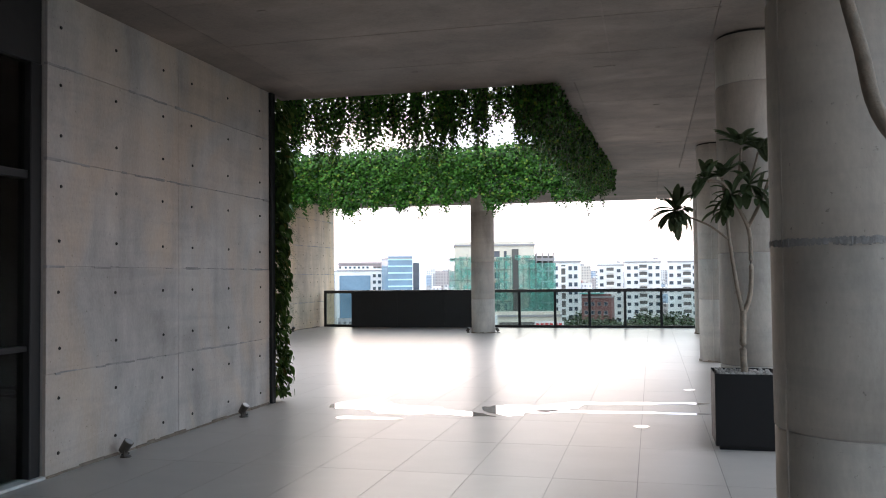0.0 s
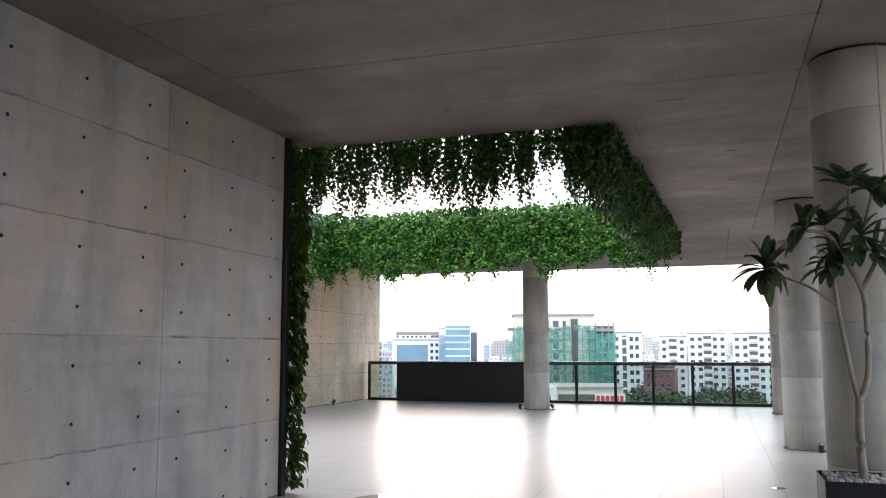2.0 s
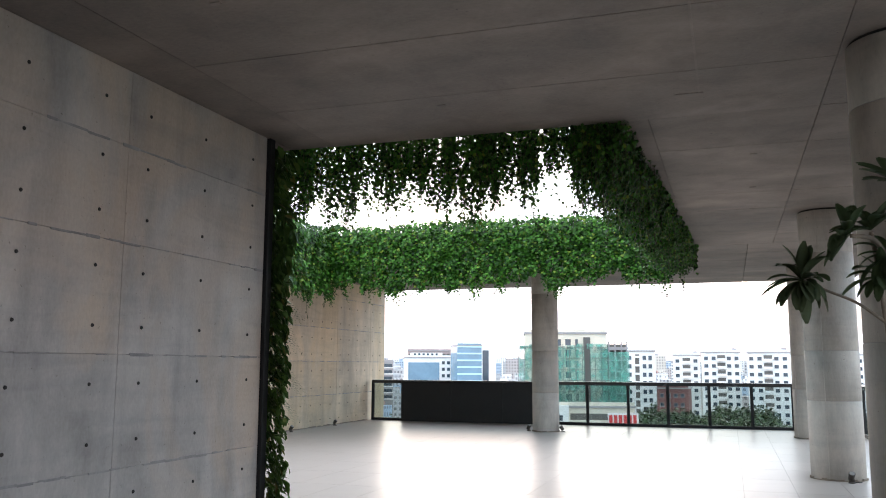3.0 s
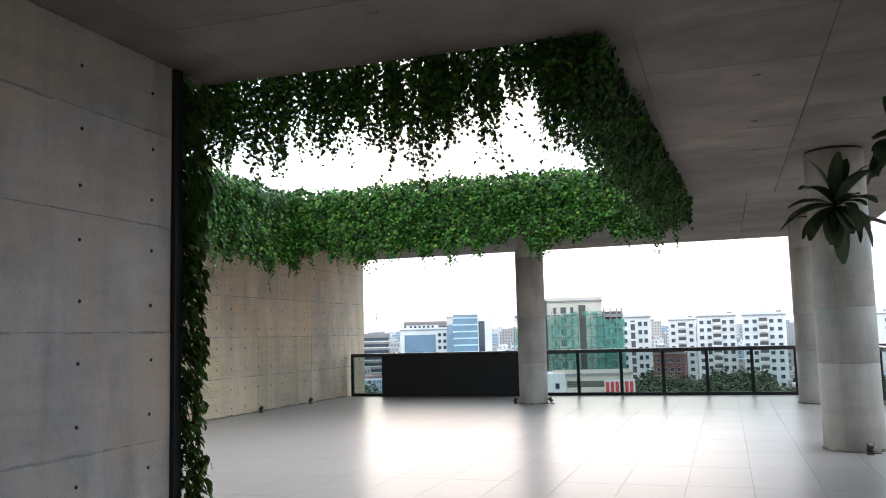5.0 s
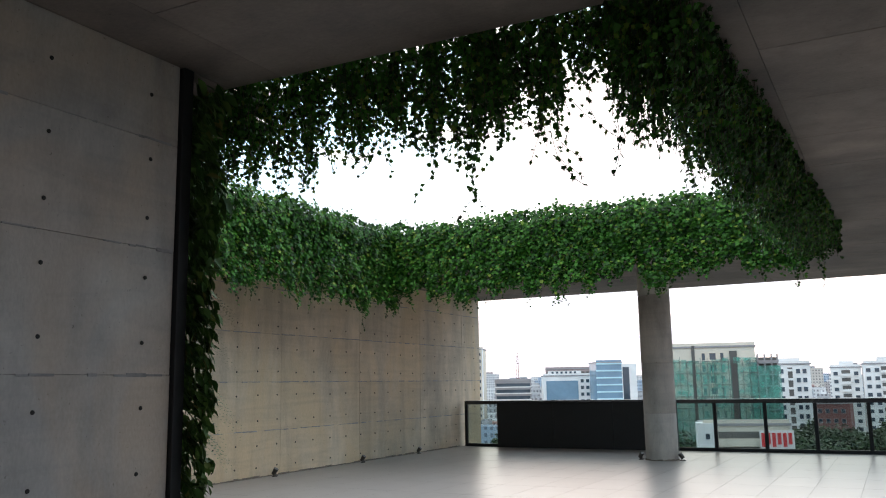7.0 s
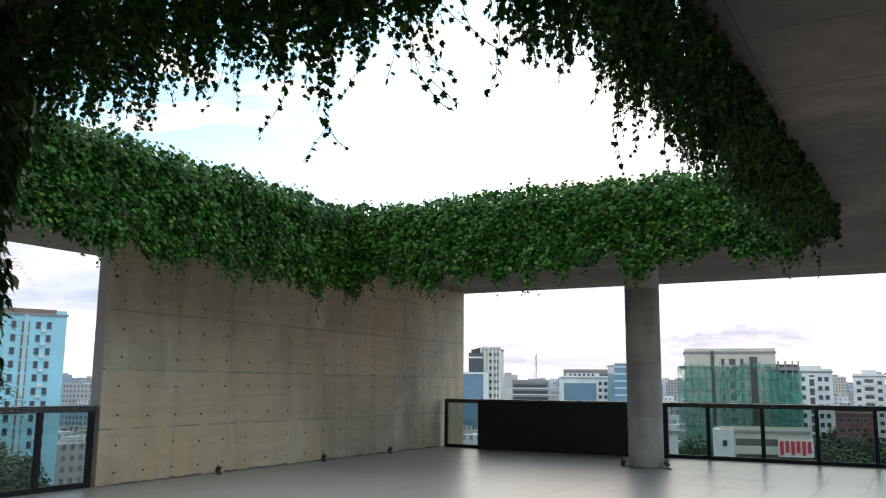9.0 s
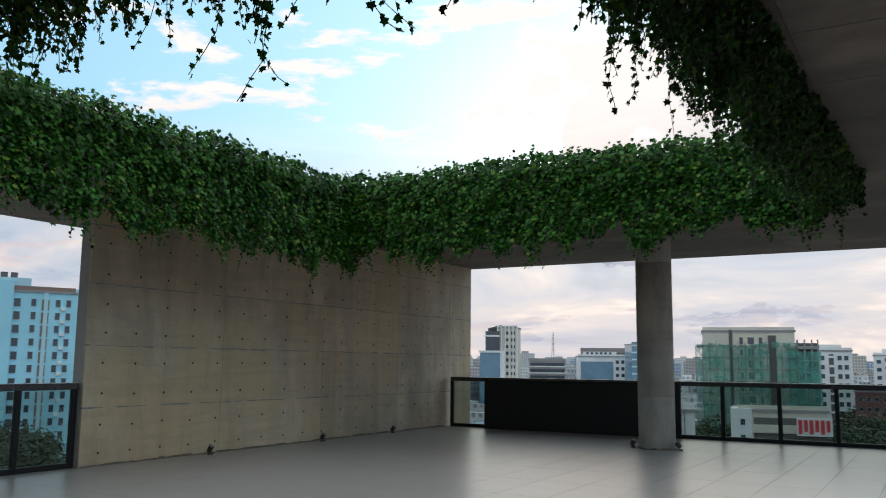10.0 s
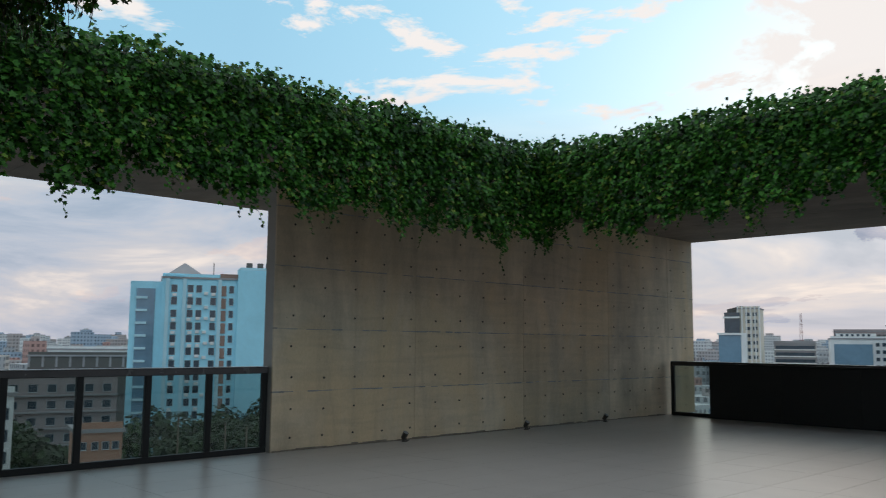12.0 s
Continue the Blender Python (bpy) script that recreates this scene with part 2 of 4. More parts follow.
def leaf_mesh(name, centres, normals, ups, sizes, shape, mat, fold=0.25):
    """Many small leaves in one mesh: each a fan of the outline about a folded midrib."""
    n, k = len(centres), len(shape)
    centres, normals, ups, sizes = (np.asarray(a, float) for a in (centres, normals, ups, sizes))
    normals /= np.linalg.norm(normals, axis=1)[:, None] + 1e-9
    side = np.cross(ups, normals)
    side /= np.linalg.norm(side, axis=1)[:, None] + 1e-9
    ups = np.cross(normals, side)
    pts = np.array([(0.0, 0.0)] + list(shape))
    bend = fold * (np.abs(pts[:, 0]) - 0.35 * pts[:, 1] ** 2)
    v = (centres[:, None] + sizes[:, None, None] * (side[:, None] * pts[None, :, :1] + ups[:, None] * pts[None, :, 1:] + normals[:, None] * bend[None, :, None]))
    faces = np.array([(0, 1 + i, 1 + (i + 1) % k) for i in range(k)])
    me = bpy.data.meshes.new(name)
    f = (faces[None] + (np.arange(n) * (k + 1))[:, None, None]).reshape(-1, 3)
    me.vertices.add(n * (k + 1))
    me.vertices.foreach_set("co", v.reshape(-1))
    me.loops.add(len(f) * 3)
    me.loops.foreach_set("vertex_index", f.reshape(-1).astype(np.int32))
    me.polygons.add(len(f))
    me.polygons.foreach_set("loop_start", np.arange(0, len(f) * 3, 3, dtype=np.int32))
    me.update(calc_edges=True)
    me.validate()
    me.materials.append(mat)
    return me


IVY_SHAPE = [(0, -0.45), (0.5, -0.35), (0.38, 0.0), (0.55, 0.25), (0.18, 0.3), (0, 0.7), (-0.18, 0.3), (-0.55, 0.25), (-0.38, 0.0), (-0.5, -0.35)]
LONG_SHAPE = [(0, -0.5), (0.10, -0.3), (0.19, 0.05), (0.17, 0.3), (0, 0.5), (-0.17, 0.3), (-0.19, 0.05), (-0.10, -0.3)]

# ---- the terrace: floor, ceiling, walls ----
X0, X1, Y0, Y1 = -9.80, 2.60, -6.0, 23.75   # floor
CEIL = 3.60
HX0, HX1, HY0, HY1 = -7.95, -0.78, 9.35, 17.65  # the opening in the roof
EDGE_L, EDGE_F, EDGE_R = -12.6, 24.75, 2.75      # roof edges
WALL_A, WALL_B = -4.26, -9.57

floor = tagged(new("floor", finish("floor", box((X0, Y0, -0.45), (X1, Y1, -0.003)), GROUT)),
               "glossy pale grey tiled terrace floor with thin joints", "floor", kind="structure")

bm = bmesh.new()
# roof slab in four strips round the opening
for lo, hi in (((EDGE_L, Y0, CEIL + 0.05), (EDGE_R, HY0, CEIL + 0.38)), ((EDGE_L, HY1, CEIL + 0.05), (EDGE_R, EDGE_F, CEIL + 0.38)),
               ((EDGE_L, HY0, CEIL + 0.05), (HX0, HY1, CEIL + 0.38)), ((HX1, HY0, CEIL + 0.05), (EDGE_R, HY1, CEIL + 0.38))):
    box(lo, hi, 0, bm)
# formwork panels of the soffit, with fine joints
rng = random.Random(4)


def soffit(x0, x1, y0, y1, dx, dy):
    nx, ny = max(1, round((x1 - x0) / dx)), max(1, round((y1 - y0) / dy))
    for i in range(nx):
        for j in range(ny):
            z = CEIL + rng.uniform(-0.002, 0.002)
            box((x0 + (x1 - x0) * i / nx + 0.004, y0 + (y1 - y0) * j / ny + 0.004, z), (x0 + (x1 - x0) * (i + 1) / nx - 0.004, y0 + (y1 - y0) * (j + 1) / ny - 0.004, CEIL + 0.06), 0, bm)


soffit(-3.78, 0.60, Y0, HY0, 4.4, 1.22)
soffit(WALL_A, -3.78, Y0, HY0, 0.5, 4.9)
soffit(0.60, EDGE_R, Y0, HY0, 2.8, 2.44)
soffit(-9.6, WALL_A, Y0, HY0, 2.7, 2.44)
soffit(EDGE_L, -9.6, Y0, HY0, 3.0, 2.44)
soffit(HX1, 0.60, HY0, HY1, 1.66, 1.22)
soffit(0.60, EDGE_R, HY0, HY1, 2.8, 1.22)
soffit(EDGE_L, HX0, HY0, HY1, 2.4, 1.22)
soffit(EDGE_L, EDGE_R, HY1, EDGE_F, 2.44, 1.22)
# the opening's east edge runs slightly askew: a wedge fills the corner
for z0, z1 in ((CEIL, CEIL + 0.04), (CEIL + 0.052, CEIL + 0.38)):
    w = [[bm.verts.new((x, y, z)) for x, y in ((HX1 - 0.28, HY0), (HX1, HY0), (HX1, HY1))] for z in (z0, z1)]
    bm.faces.new(w[0][::-1]), bm.faces.new(w[1])
    for k in range(3):
        bm.faces.new((w[0][k], w[0][(k + 1) % 3], w[1][(k + 1) % 3], w[1][k]))
# small cast-in boxes and a crack ridge in the soffit
for x, y in ((-2.36, 8.4), (0.12, 10.9), (0.15, 12.6), (0.18, 14.1), (-3.0, 6.1)):
    box((x - 0.035, y - 0.018, CEIL - 0.006), (x + 0.035, y + 0.018, CEIL + 0.02), 0, bm)
box((-0.34, 6.4, CEIL - 0.005), (-0.325, 8.75, CEIL + 0.02), 0, bm)
box((-0.52, 8.70, CEIL - 0.006), (-0.30, 8.72, CEIL + 0.02), 0, bm)
box((0.60, 7.0, CEIL - 0.006), (0.62, 17.0, CEIL + 0.02), 0, bm)
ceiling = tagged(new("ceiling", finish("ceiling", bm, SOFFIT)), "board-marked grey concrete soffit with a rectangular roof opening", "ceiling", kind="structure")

# upstand round the opening, which carries the ivy
bm = bmesh.new()
t = 0.22
for lo, hi in (((HX0 - t, HY0 - t, 3.98), (HX1 + t, HY0, 4.10)), ((HX0 - t, HY1, 3.98), (HX1 + t, HY1 + t, 4.10)), ((HX0 - t, HY0, 3.98), (HX0, HY1, 4.10)), ((HX1, HY0, 3.98), (HX1 + t, HY1, 4.10))):
    box(lo, hi, 0.01, bm)
tagged(new("roof_upstand", finish("roof_upstand", bm, CONCRETE_EDGE)), "low concrete upstand round the roof opening", "kerb", kind="structure")


def board_wall(name, lo, hi, face_x, lifts, seams, label, mat=CONCRETE):
    """A cast wall whose face, at face_x towards +x, shows its pours as separate panels with recessed joints."""
    wall = tagged(new(name, finish(name, box(lo, hi), CONCRETE_EDGE)), label, "wall", kind="structure")
    zs, ys = [lo[2], *lifts, hi[2]], [lo[1], *seams, hi[1]]
    r = random.Random(len(name))
    for a, b in zip(zs, zs[1:]):
        for c, d in zip(ys, ys[1:]):
            proud = r.uniform(0.016, 0.020)
            part("concrete_panel", box((hi[0], c + 0.0015, a + 0.0015), (face_x + proud - 0.018, d - 0.0015, b - 0.0015), 0.0015), mat, wall)
    for z in lifts:
        ridge = bmesh.new()
        y = lo[1]
        while y < hi[1] - 0.1:
            d = r.uniform(0.03, 0.22)
            if r.random() < 0.7:
                box((hi[0], y, z - r.uniform(0.002, 0.014)), (face_x + r.uniform(0.003, 0.006), min(y + d, hi[1]), z + r.uniform(0.001, 0.012)), 0.001, ridge)
            y += d
        part("pour_ridge", ridge, LAITANCE, wall, "darker grey laitance along the pour line")
    return wall


def tie_holes(wall, x, ys, zs, seed, r0=0.014):
    cup = finish("tie_hole", tube(r0, r0 * 0.8, 0, 0.006, 8), HOLE)
    r = random.Random(seed)
    for y in ys:
        for z in zs:
            ob = put("tie_hole", cup, wall, (x, y + r.uniform(-0.012, 0.012), z + r.uniform(-0.01, 0.01)))
            ob.matrix_basis = ob.matrix_basis @ pose(0, 0, 0, 0, 90, 0)


wall_a = board_wall("wall_west_near", (-4.58, 5.16, 0), (WALL_A - 0.03, 8.86, CEIL), WALL_A, (0.75, 1.54, 2.335, 3.04), (6.94,), "grey cast concrete wall with tie holes and pour lines")
tie_holes(wall_a, WALL_A + 0.002, (5.30, 5.98, 6.67, 7.17, 7.885, 8.62), (0.16, 0.563, 0.94, 1.342, 1.735, 2.14, 2.52, 2.907, 3.33), 3)
wall_b = board_wall("wall_west_far", (-9.79, 14.18, 0), (WALL_B - 0.03, 24.6, CEIL), WALL_B, (0.75, 1.555, 2.37, 3.15), (16.62, 19.06, 21.5, 23.6), "tan cast concrete wall with rows of tie holes, warm light put into its colour", CONCRETE_B)
tie_holes(wall_b, WALL_B + 0.002, [14.46 + 0.515 * k for k in range(20)], (0.16, 0.52, 0.924, 1.33, 1.724, 2.115, 2.507, 2.92, 3.35), 5, 0.016)
for w, x, y0, y1 in ((wall_a, WALL_A, 5.17, 8.84), (wall_b, WALL_B, 14.2, 23.4)):
    bm = bmesh.new()
    r = random.Random(8)
    y = y0
    while y < y1:
        d = r.uniform(0.08, 0.3)
        box((x - 0.01, y, 0.0), (x + r.uniform(0.004, 0.016), min(y + d, y1), r.uniform(0.012, 0.035)), 0, bm)
        y += d
    part("mortar_fillet", bm, STAIN, w, "rough brown mortar line along the floor")

# plain walls that close the place; east and south ones added to block light
tagged(new("east_light_block", finish("east_light_block", box((2.3, 8.7, 0), (2.6, 12.9, CEIL)), CONCRETE_EDGE)), "plain grey concrete wall added to hold back light", "wall", kind="structure")
back = tagged(new("south_light_block", finish("south_light_block", box((-9.8, -6.25, 0), (EDGE_R, -6.0, CEIL)), CONCRETE_EDGE)), "plain grey concrete wall added to hold back light", "wall", kind="structure")
tagged(new("wall_room_west", finish("wall_room_west", box((-9.8, -6.0, 0), (-9.55, 8.62, CEIL)), CONCRETE_EDGE)), "plain grey concrete wall added to hold back light of the room behind the glass", "wall", kind="structure")
tagged(new("wall_room_north", finish("wall_room_north", box((-9.8, 8.64, 0), (-4.60, 8.86, CEIL)), CONCRETE_EDGE)), "grey concrete wall carrying climbing plants", "wall", kind="structure")


# ---- glazed doors beside the near wall ----
door = base("door_1", (-4.36, 0, 0), "dark glazed sliding door in a black steel frame", "door", kind="structure")
part("door_header", box((-0.06, -5.98, 3.02), (0.06, 5.15, CEIL - 0.003), 0.004), PANEL, door, "black metal header panel")
for y in (5.09, 3.6, 2.1, 0.6, -0.9, -2.4, -3.9, -5.9):
    part("door_post", box((-0.05, y - 0.055, 0.0), (0.07, y + 0.055, 3.02), 0.006), STEEL, door)
part("transom", box((-0.03, -5.9, 2.17), (0.05, 5.03, 2.23), 0.004), STEEL, door)
part("mid_rail", box((-0.03, 3.66, 0.93), (0.05, 5.03, 0.97), 0.004), STEEL, door)
part("threshold", box((-0.04, -5.9, 0.0), (0.11, 5.15, 0.022), 0.004), material("pale_threshold", (0.6, 0.6, 0.58), 0.5), door, "pale metal threshold")
for a, b in ((3.655, 5.035), (2.155, 3.545), (0.655, 2.045), (-0.845, 0.545), (-2.345, -0.955), (-3.845, -2.455)):
    for z0, z1 in ((0.02, 2.17), (2.23, 3.02)):
        pane = part("pane", box((0.0, a, z0), (0.012, b, z1)), DOORGLASS, door)

# black steel edge at the end of the near wall
tagged(new("steel_edge_post", finish("steel_edge_post", box((-4.40, 8.865, 0.0), (-4.225, 8.955, CEIL - 0.003), 0.004), STEEL)), "black steel flat closing the wall's end", "post", kind="structure")


# ---- columns ----
def column(at, r, lifts, label, seed, rough=False):
    col = base("column", (*at, 0), label, "column", "round concrete columns", "structure")
    zs = [0.0, *lifts, CEIL - 0.022]
    rr = random.Random(seed)
    for i, (a, b) in enumerate(zip(zs, zs[1:])):
        rad = r + rr.uniform(-0.002, 0.002)
        bm = tube(rad, rad, a + 0.003, b - 0.003, 48)
        bmesh.ops.bevel(bm, geom=[e for e in bm.edges if abs(e.verts[0].co.z - e.verts[1].co.z) < 1e-4], offset=0.004, segments=1, affect="EDGES")
        o = part("shaft_lift", bm, COLUMN_C, col)
        for p in o.data.polygons:
            p.use_smooth = abs(p.normal.z) < 0.3
    part("joint_core", tube(r - 0.005, r - 0.005, 0.001, CEIL - 0.024, 32), CONCRETE_EDGE, col)
    # recessed head joint; near-black colour paints the shade in the gap
    part("head_joint", tube(r - 0.02, r - 0.02, CEIL - 0.023, CEIL, 32), HOLE, col, "recessed joint under the soffit, its shade put into a dark colour")
    ring = bmesh.new()
    for k in range(40):
        a = 2 * math.pi * k / 40
        box((-0.03, -0.012, 0), (0.03, 0.012, rr.uniform(0.008, 0.03)), 0, ring)
        bmesh.ops.transform(ring, matrix=pose(0, 0, 0, 0, 0, math.degrees(a)) @ pose(0, -r - 0.002, 0), verts=ring.verts[-8:])
    part("mortar_ring", ring, STAIN, col)
    if rough:
        ridge = bmesh.new()
        for k in range(300):
            n0 = len(ridge.verts)
            swell = 0.5 + 0.5 * noise.noise(Vector((k * 0.09, 2.0, 0)))
            box((-0.0055, -rr.uniform(0.001, 0.003) - 0.006 * swell, -rr.uniform(0.004, 0.012) - 0.02 * swell), (0.0055, 0.01, rr.uniform(0.0, 0.008) + 0.01 * swell), 0, ridge)
            ridge.verts.ensure_lookup_table()
            bmesh.ops.transform(ridge, matrix=pose(0, 0, lifts[1], 0, 0, 1.2 * k) @ pose(0, -r + 0.002, 0, rr.uniform(-12, 12), 0, rr.uniform(-20, 20)), verts=ridge.verts[n0:])
        part("rough_pour_line", ridge, LAITANCE, col, "rough spilled mortar along the pour line")
    ang = rr.uniform(200, 290)
    o = part("form_seam", box((r - 0.004, -0.006, 0.02), (r + 0.003, 0.006, CEIL - 0.02), 0.001), COLUMN_C, col)
    o.matrix_basis = pose(0, 0, 0, 0, 0, ang)
    return col


column((0.88, 3.75), 0.35, (0.78, 1.56, 2.6), "thick round concrete column with a rough pour line", 1, True)
column((0.96, 8.02), 0.335, (0.62, 1.62, 3.14), "round grey concrete column behind the planter", 2)
column((1.12, 14.62), 0.34, (1.02, 1.68, 3.0), "round grey concrete column", 3)
column((1.36, 21.35), 0.34, (1.0, 1.7, 3.0), "round grey concrete column near the glass railing", 4)
column((-4.20, 21.25), 0.30, (0.86, 1.80, 3.1), "slim round concrete column standing free", 5)


# ---- railings ----
# pale strip colour that paints the sky's reflection on the black rail caps
GLINT = material("sky_glint_metal", (0.62, 0.62, 0.62), 0.3, 0.6, vary=0.1)

def railing(name, p0, length, rot, posts, panes, label):
    r = base(name, (*p0, 0), label, "railing", kind="structure", rot=rot)
    part("top_rail", box((0, -0.05, 0.985), (length, 0.05, 1.066), 0.006), CAP, r, "black metal top rail with a painted sky glint along its top")
    part("bottom_rail", box((0, -0.034, 0.0), (length, 0.034, 0.07), 0.004), STEEL, r)
    part("sky_glint_edge", box((0, -0.047, 1.067), (length, 0.047, 1.075), 0.002), GLINT, r, "pale strip painting the sky's glint along the top rail")
    post = finish("post", box((-0.036, -0.03, 0.0), (0.036, 0.03, 1.0), 0.004), STEEL)
    for x in posts:
        put("post", post, r, (x, 0, 0))
    for a, b in panes:
        o = part("pane", box((a, -0.006, 0.06), (b, 0.006, 0.99)), GLASS, r)
        o.visible_shadow = False
    return r


fp = [0.025, 0.90, 5.85, 6.85, 7.80, 8.76, 9.72, 10.62, 11.6, 12.5]
railing("railing_far", (-9.46, 23.52), 12.6, 0, fp, [(0.06, 0.87)] + [(a + 0.03, b - 0.03) for a, b in zip(fp[2:], fp[3:])] + [(4.75, 5.82)], "black steel railing with clear glass panes at the terrace edge")
lp = [14.13 - 0.77 * k for k in range(8)]
railing("railing_west", (-9.68, 8.70), 5.46, 90, [y - 8.70 for y in lp][::-1], [(b - 8.70 + 0.03, a - 8.70 - 0.03) for a, b in zip(lp, lp[1:])], "black steel railing with glass panes before the city")
rp = [0.03 + 1.0 * k for k in range(11)]
railing("railing_east", (2.45, 13.0), 10.4, 90, rp, [], "open black steel railing at the terrace edge")
railing("railing_east_near", (2.45, -5.9), 14.5, 90, [0.03 + 1.2 * k for k in range(13)], [], "open black steel railing at the terrace edge")
dp = base("dark_panel", (-8.56, 23.39, 0.0), "long charcoal sheet panel standing before the railing", "panel")
for k in range(3):
    part("sheet", box((0.004 + 1.40 * k, -0.03, 0.012), (1.40 * (k + 1), 0.03, 1.0), 0.004), PANEL, dp)
part("top_trim", box((0, -0.036, 1.0), (4.2, 0.036, 1.04), 0.005), STEEL, dp)
part("foot_strip", box((0, -0.034, 0.0), (4.2, 0.034, 0.012)), STEEL, dp)
screen = base("steel_screen", (1.72, 9.3, 0), "black steel framed screen with a grey rail", "screen", kind="structure")
part("screen_post", box((-0.06, -0.5, 0), (0.06, 0.5, CEIL - 0.003), 0.004), PANEL, screen)
part("grey_rail", box((-0.10, -0.6, 0.88), (-0.055, 0.6, 0.98), 0.006), material("grey_rail_metal", (0.32, 0.33, 0.34), 0.4, 0.4), screen, "grey metal rail")


# ---- small floor spotlights along walls and columns ----
def spotlight():
    s = base("floor_spotlight", (0, 0, 0), "small weathered bronze uplight on the floor", "spotlight", "floor uplights")
    part("base_plate", tube(0.045, 0.04, 0.0, 0.012, 14), LAMPM, s)
    part("bracket", box((-0.035, -0.006, 0.01), (0.035, 0.006, 0.06), 0.002), LAMPM, s)
    head = tube(0.035, 0.042, -0.05, 0.05, 16)
    bmesh.ops.transform(head, matrix=pose(0, 0, 0.085, 35, 0, 0), verts=head.verts)
    part("lamp_head", head, LAMPM, s)
    lens = tube(0.034, 0.034, 0.05, 0.054, 16)
    bmesh.ops.transform(lens, matrix=pose(0, 0, 0.085, 35, 0, 0), verts=lens.verts)
    part("lens", lens, material("lamp_lens", (0.3, 0.3, 0.3), 0.15), s)
    part("cable", limb(smooth_path([(0, 0.03, 0.02), (0.05, 0.06, 0.008), (0.10, 0.03, 0.008), (0.14, 0.06, 0.008)]), [0.006] * 19, 6), STEEL, s)
    return s


first = spotlight()
spots = [(-4.14, 5.95, 95), (-4.12, 7.95, 80), (-9.42, 16.3, 90), (-9.42, 18.95, 85), (-9.42, 21.15, 95), (-4.58, 21.15, 60), (-3.82, 21.15, -70), (1.22, 14.15, 10), (1.45, 20.9, 0)]
for i, (x, y, rz) in enumerate(spots):
    m = pose(x, y, 0, 0, 0, rz)
    if i == 0:
        first.matrix_world = m
    else:
        copy_thing(first, m)


# ---- puddle ----
def puddle(p0, p1, w0, w1, seed, z=0.0025):
    """A ragged film of water from p0 to p1 whose width runs from w0 to w1."""
    p0, p1 = Vector((*p0, 0)), Vector((*p1, 0))
    d = p1 - p0
    side = Vector((-d.y, d.x, 0)).normalized()
    n = max(14, int(d.length * 34))
    edges = ([], [])
    for k in range(n + 1):
        u = k / n
        w = 0.5 * (w0 + (w1 - w0) * u) * min(1, 0.15 + 9 * u, 0.15 + 9 * (1 - u))
        for j, sgn in ((0, 1), (1, -1)):
            q = Vector((u * d.length * 2.2, seed + 5 * j, 0))
            e = 1 + 0.8 * noise.noise(q) + 0.5 * noise.noise(q * 4.5)
            edges[j].append(p0 + d * u + side * sgn * w * max(0.12, e))
    bm = bmesh.new()
    rows = [[[bm.verts.new((p.x, p.y, h)) for p in e] for e in edges] for h in (z, 0.0004)]
    (ta, tb), (la, lb) = rows
    for k in range(n):
        bm.faces.new((ta[k + 1], ta[k], tb[k], tb[k + 1]))
        bm.faces.new((ta[k], ta[k + 1], la[k + 1], la[k]))
        bm.faces.new((tb[k + 1], tb[k], lb[k], lb[k + 1]))
    bmesh.ops.recalc_face_normals(bm, faces=bm.faces)
    return tagged(new("puddle", finish("puddle", bm, WATER)), "thin film of rainwater on the floor tiles", "puddle")


puddle((-3.52, 8.98), (-1.55, 8.44), 1.05, 0.10, 1.3)
puddle((-3.16, 8.10), (-2.45, 8.13), 0.16, 0.08, 2.6)
puddle((-1.72, 8.74), (-0.75, 9.34), 0.9, 0.24, 4.1)
puddle((-1.0, 9.42), (0.62, 9.70), 0.20, 0.17, 5.3)
puddle((-1.25, 8.86), (0.60, 8.97), 0.15, 0.13, 9.1)
puddle((-0.14, 8.06), (-0.04, 8.16), 0.13, 0.06, 7.7)
puddle((0.38, 10.8), (0.52, 10.86), 0.12, 0.10, 2.2)

# ---- ivy round the roof opening ----
def wob(s, k, seed):
    return noise.noise(Vector((s * k, seed * 3.7, seed)))


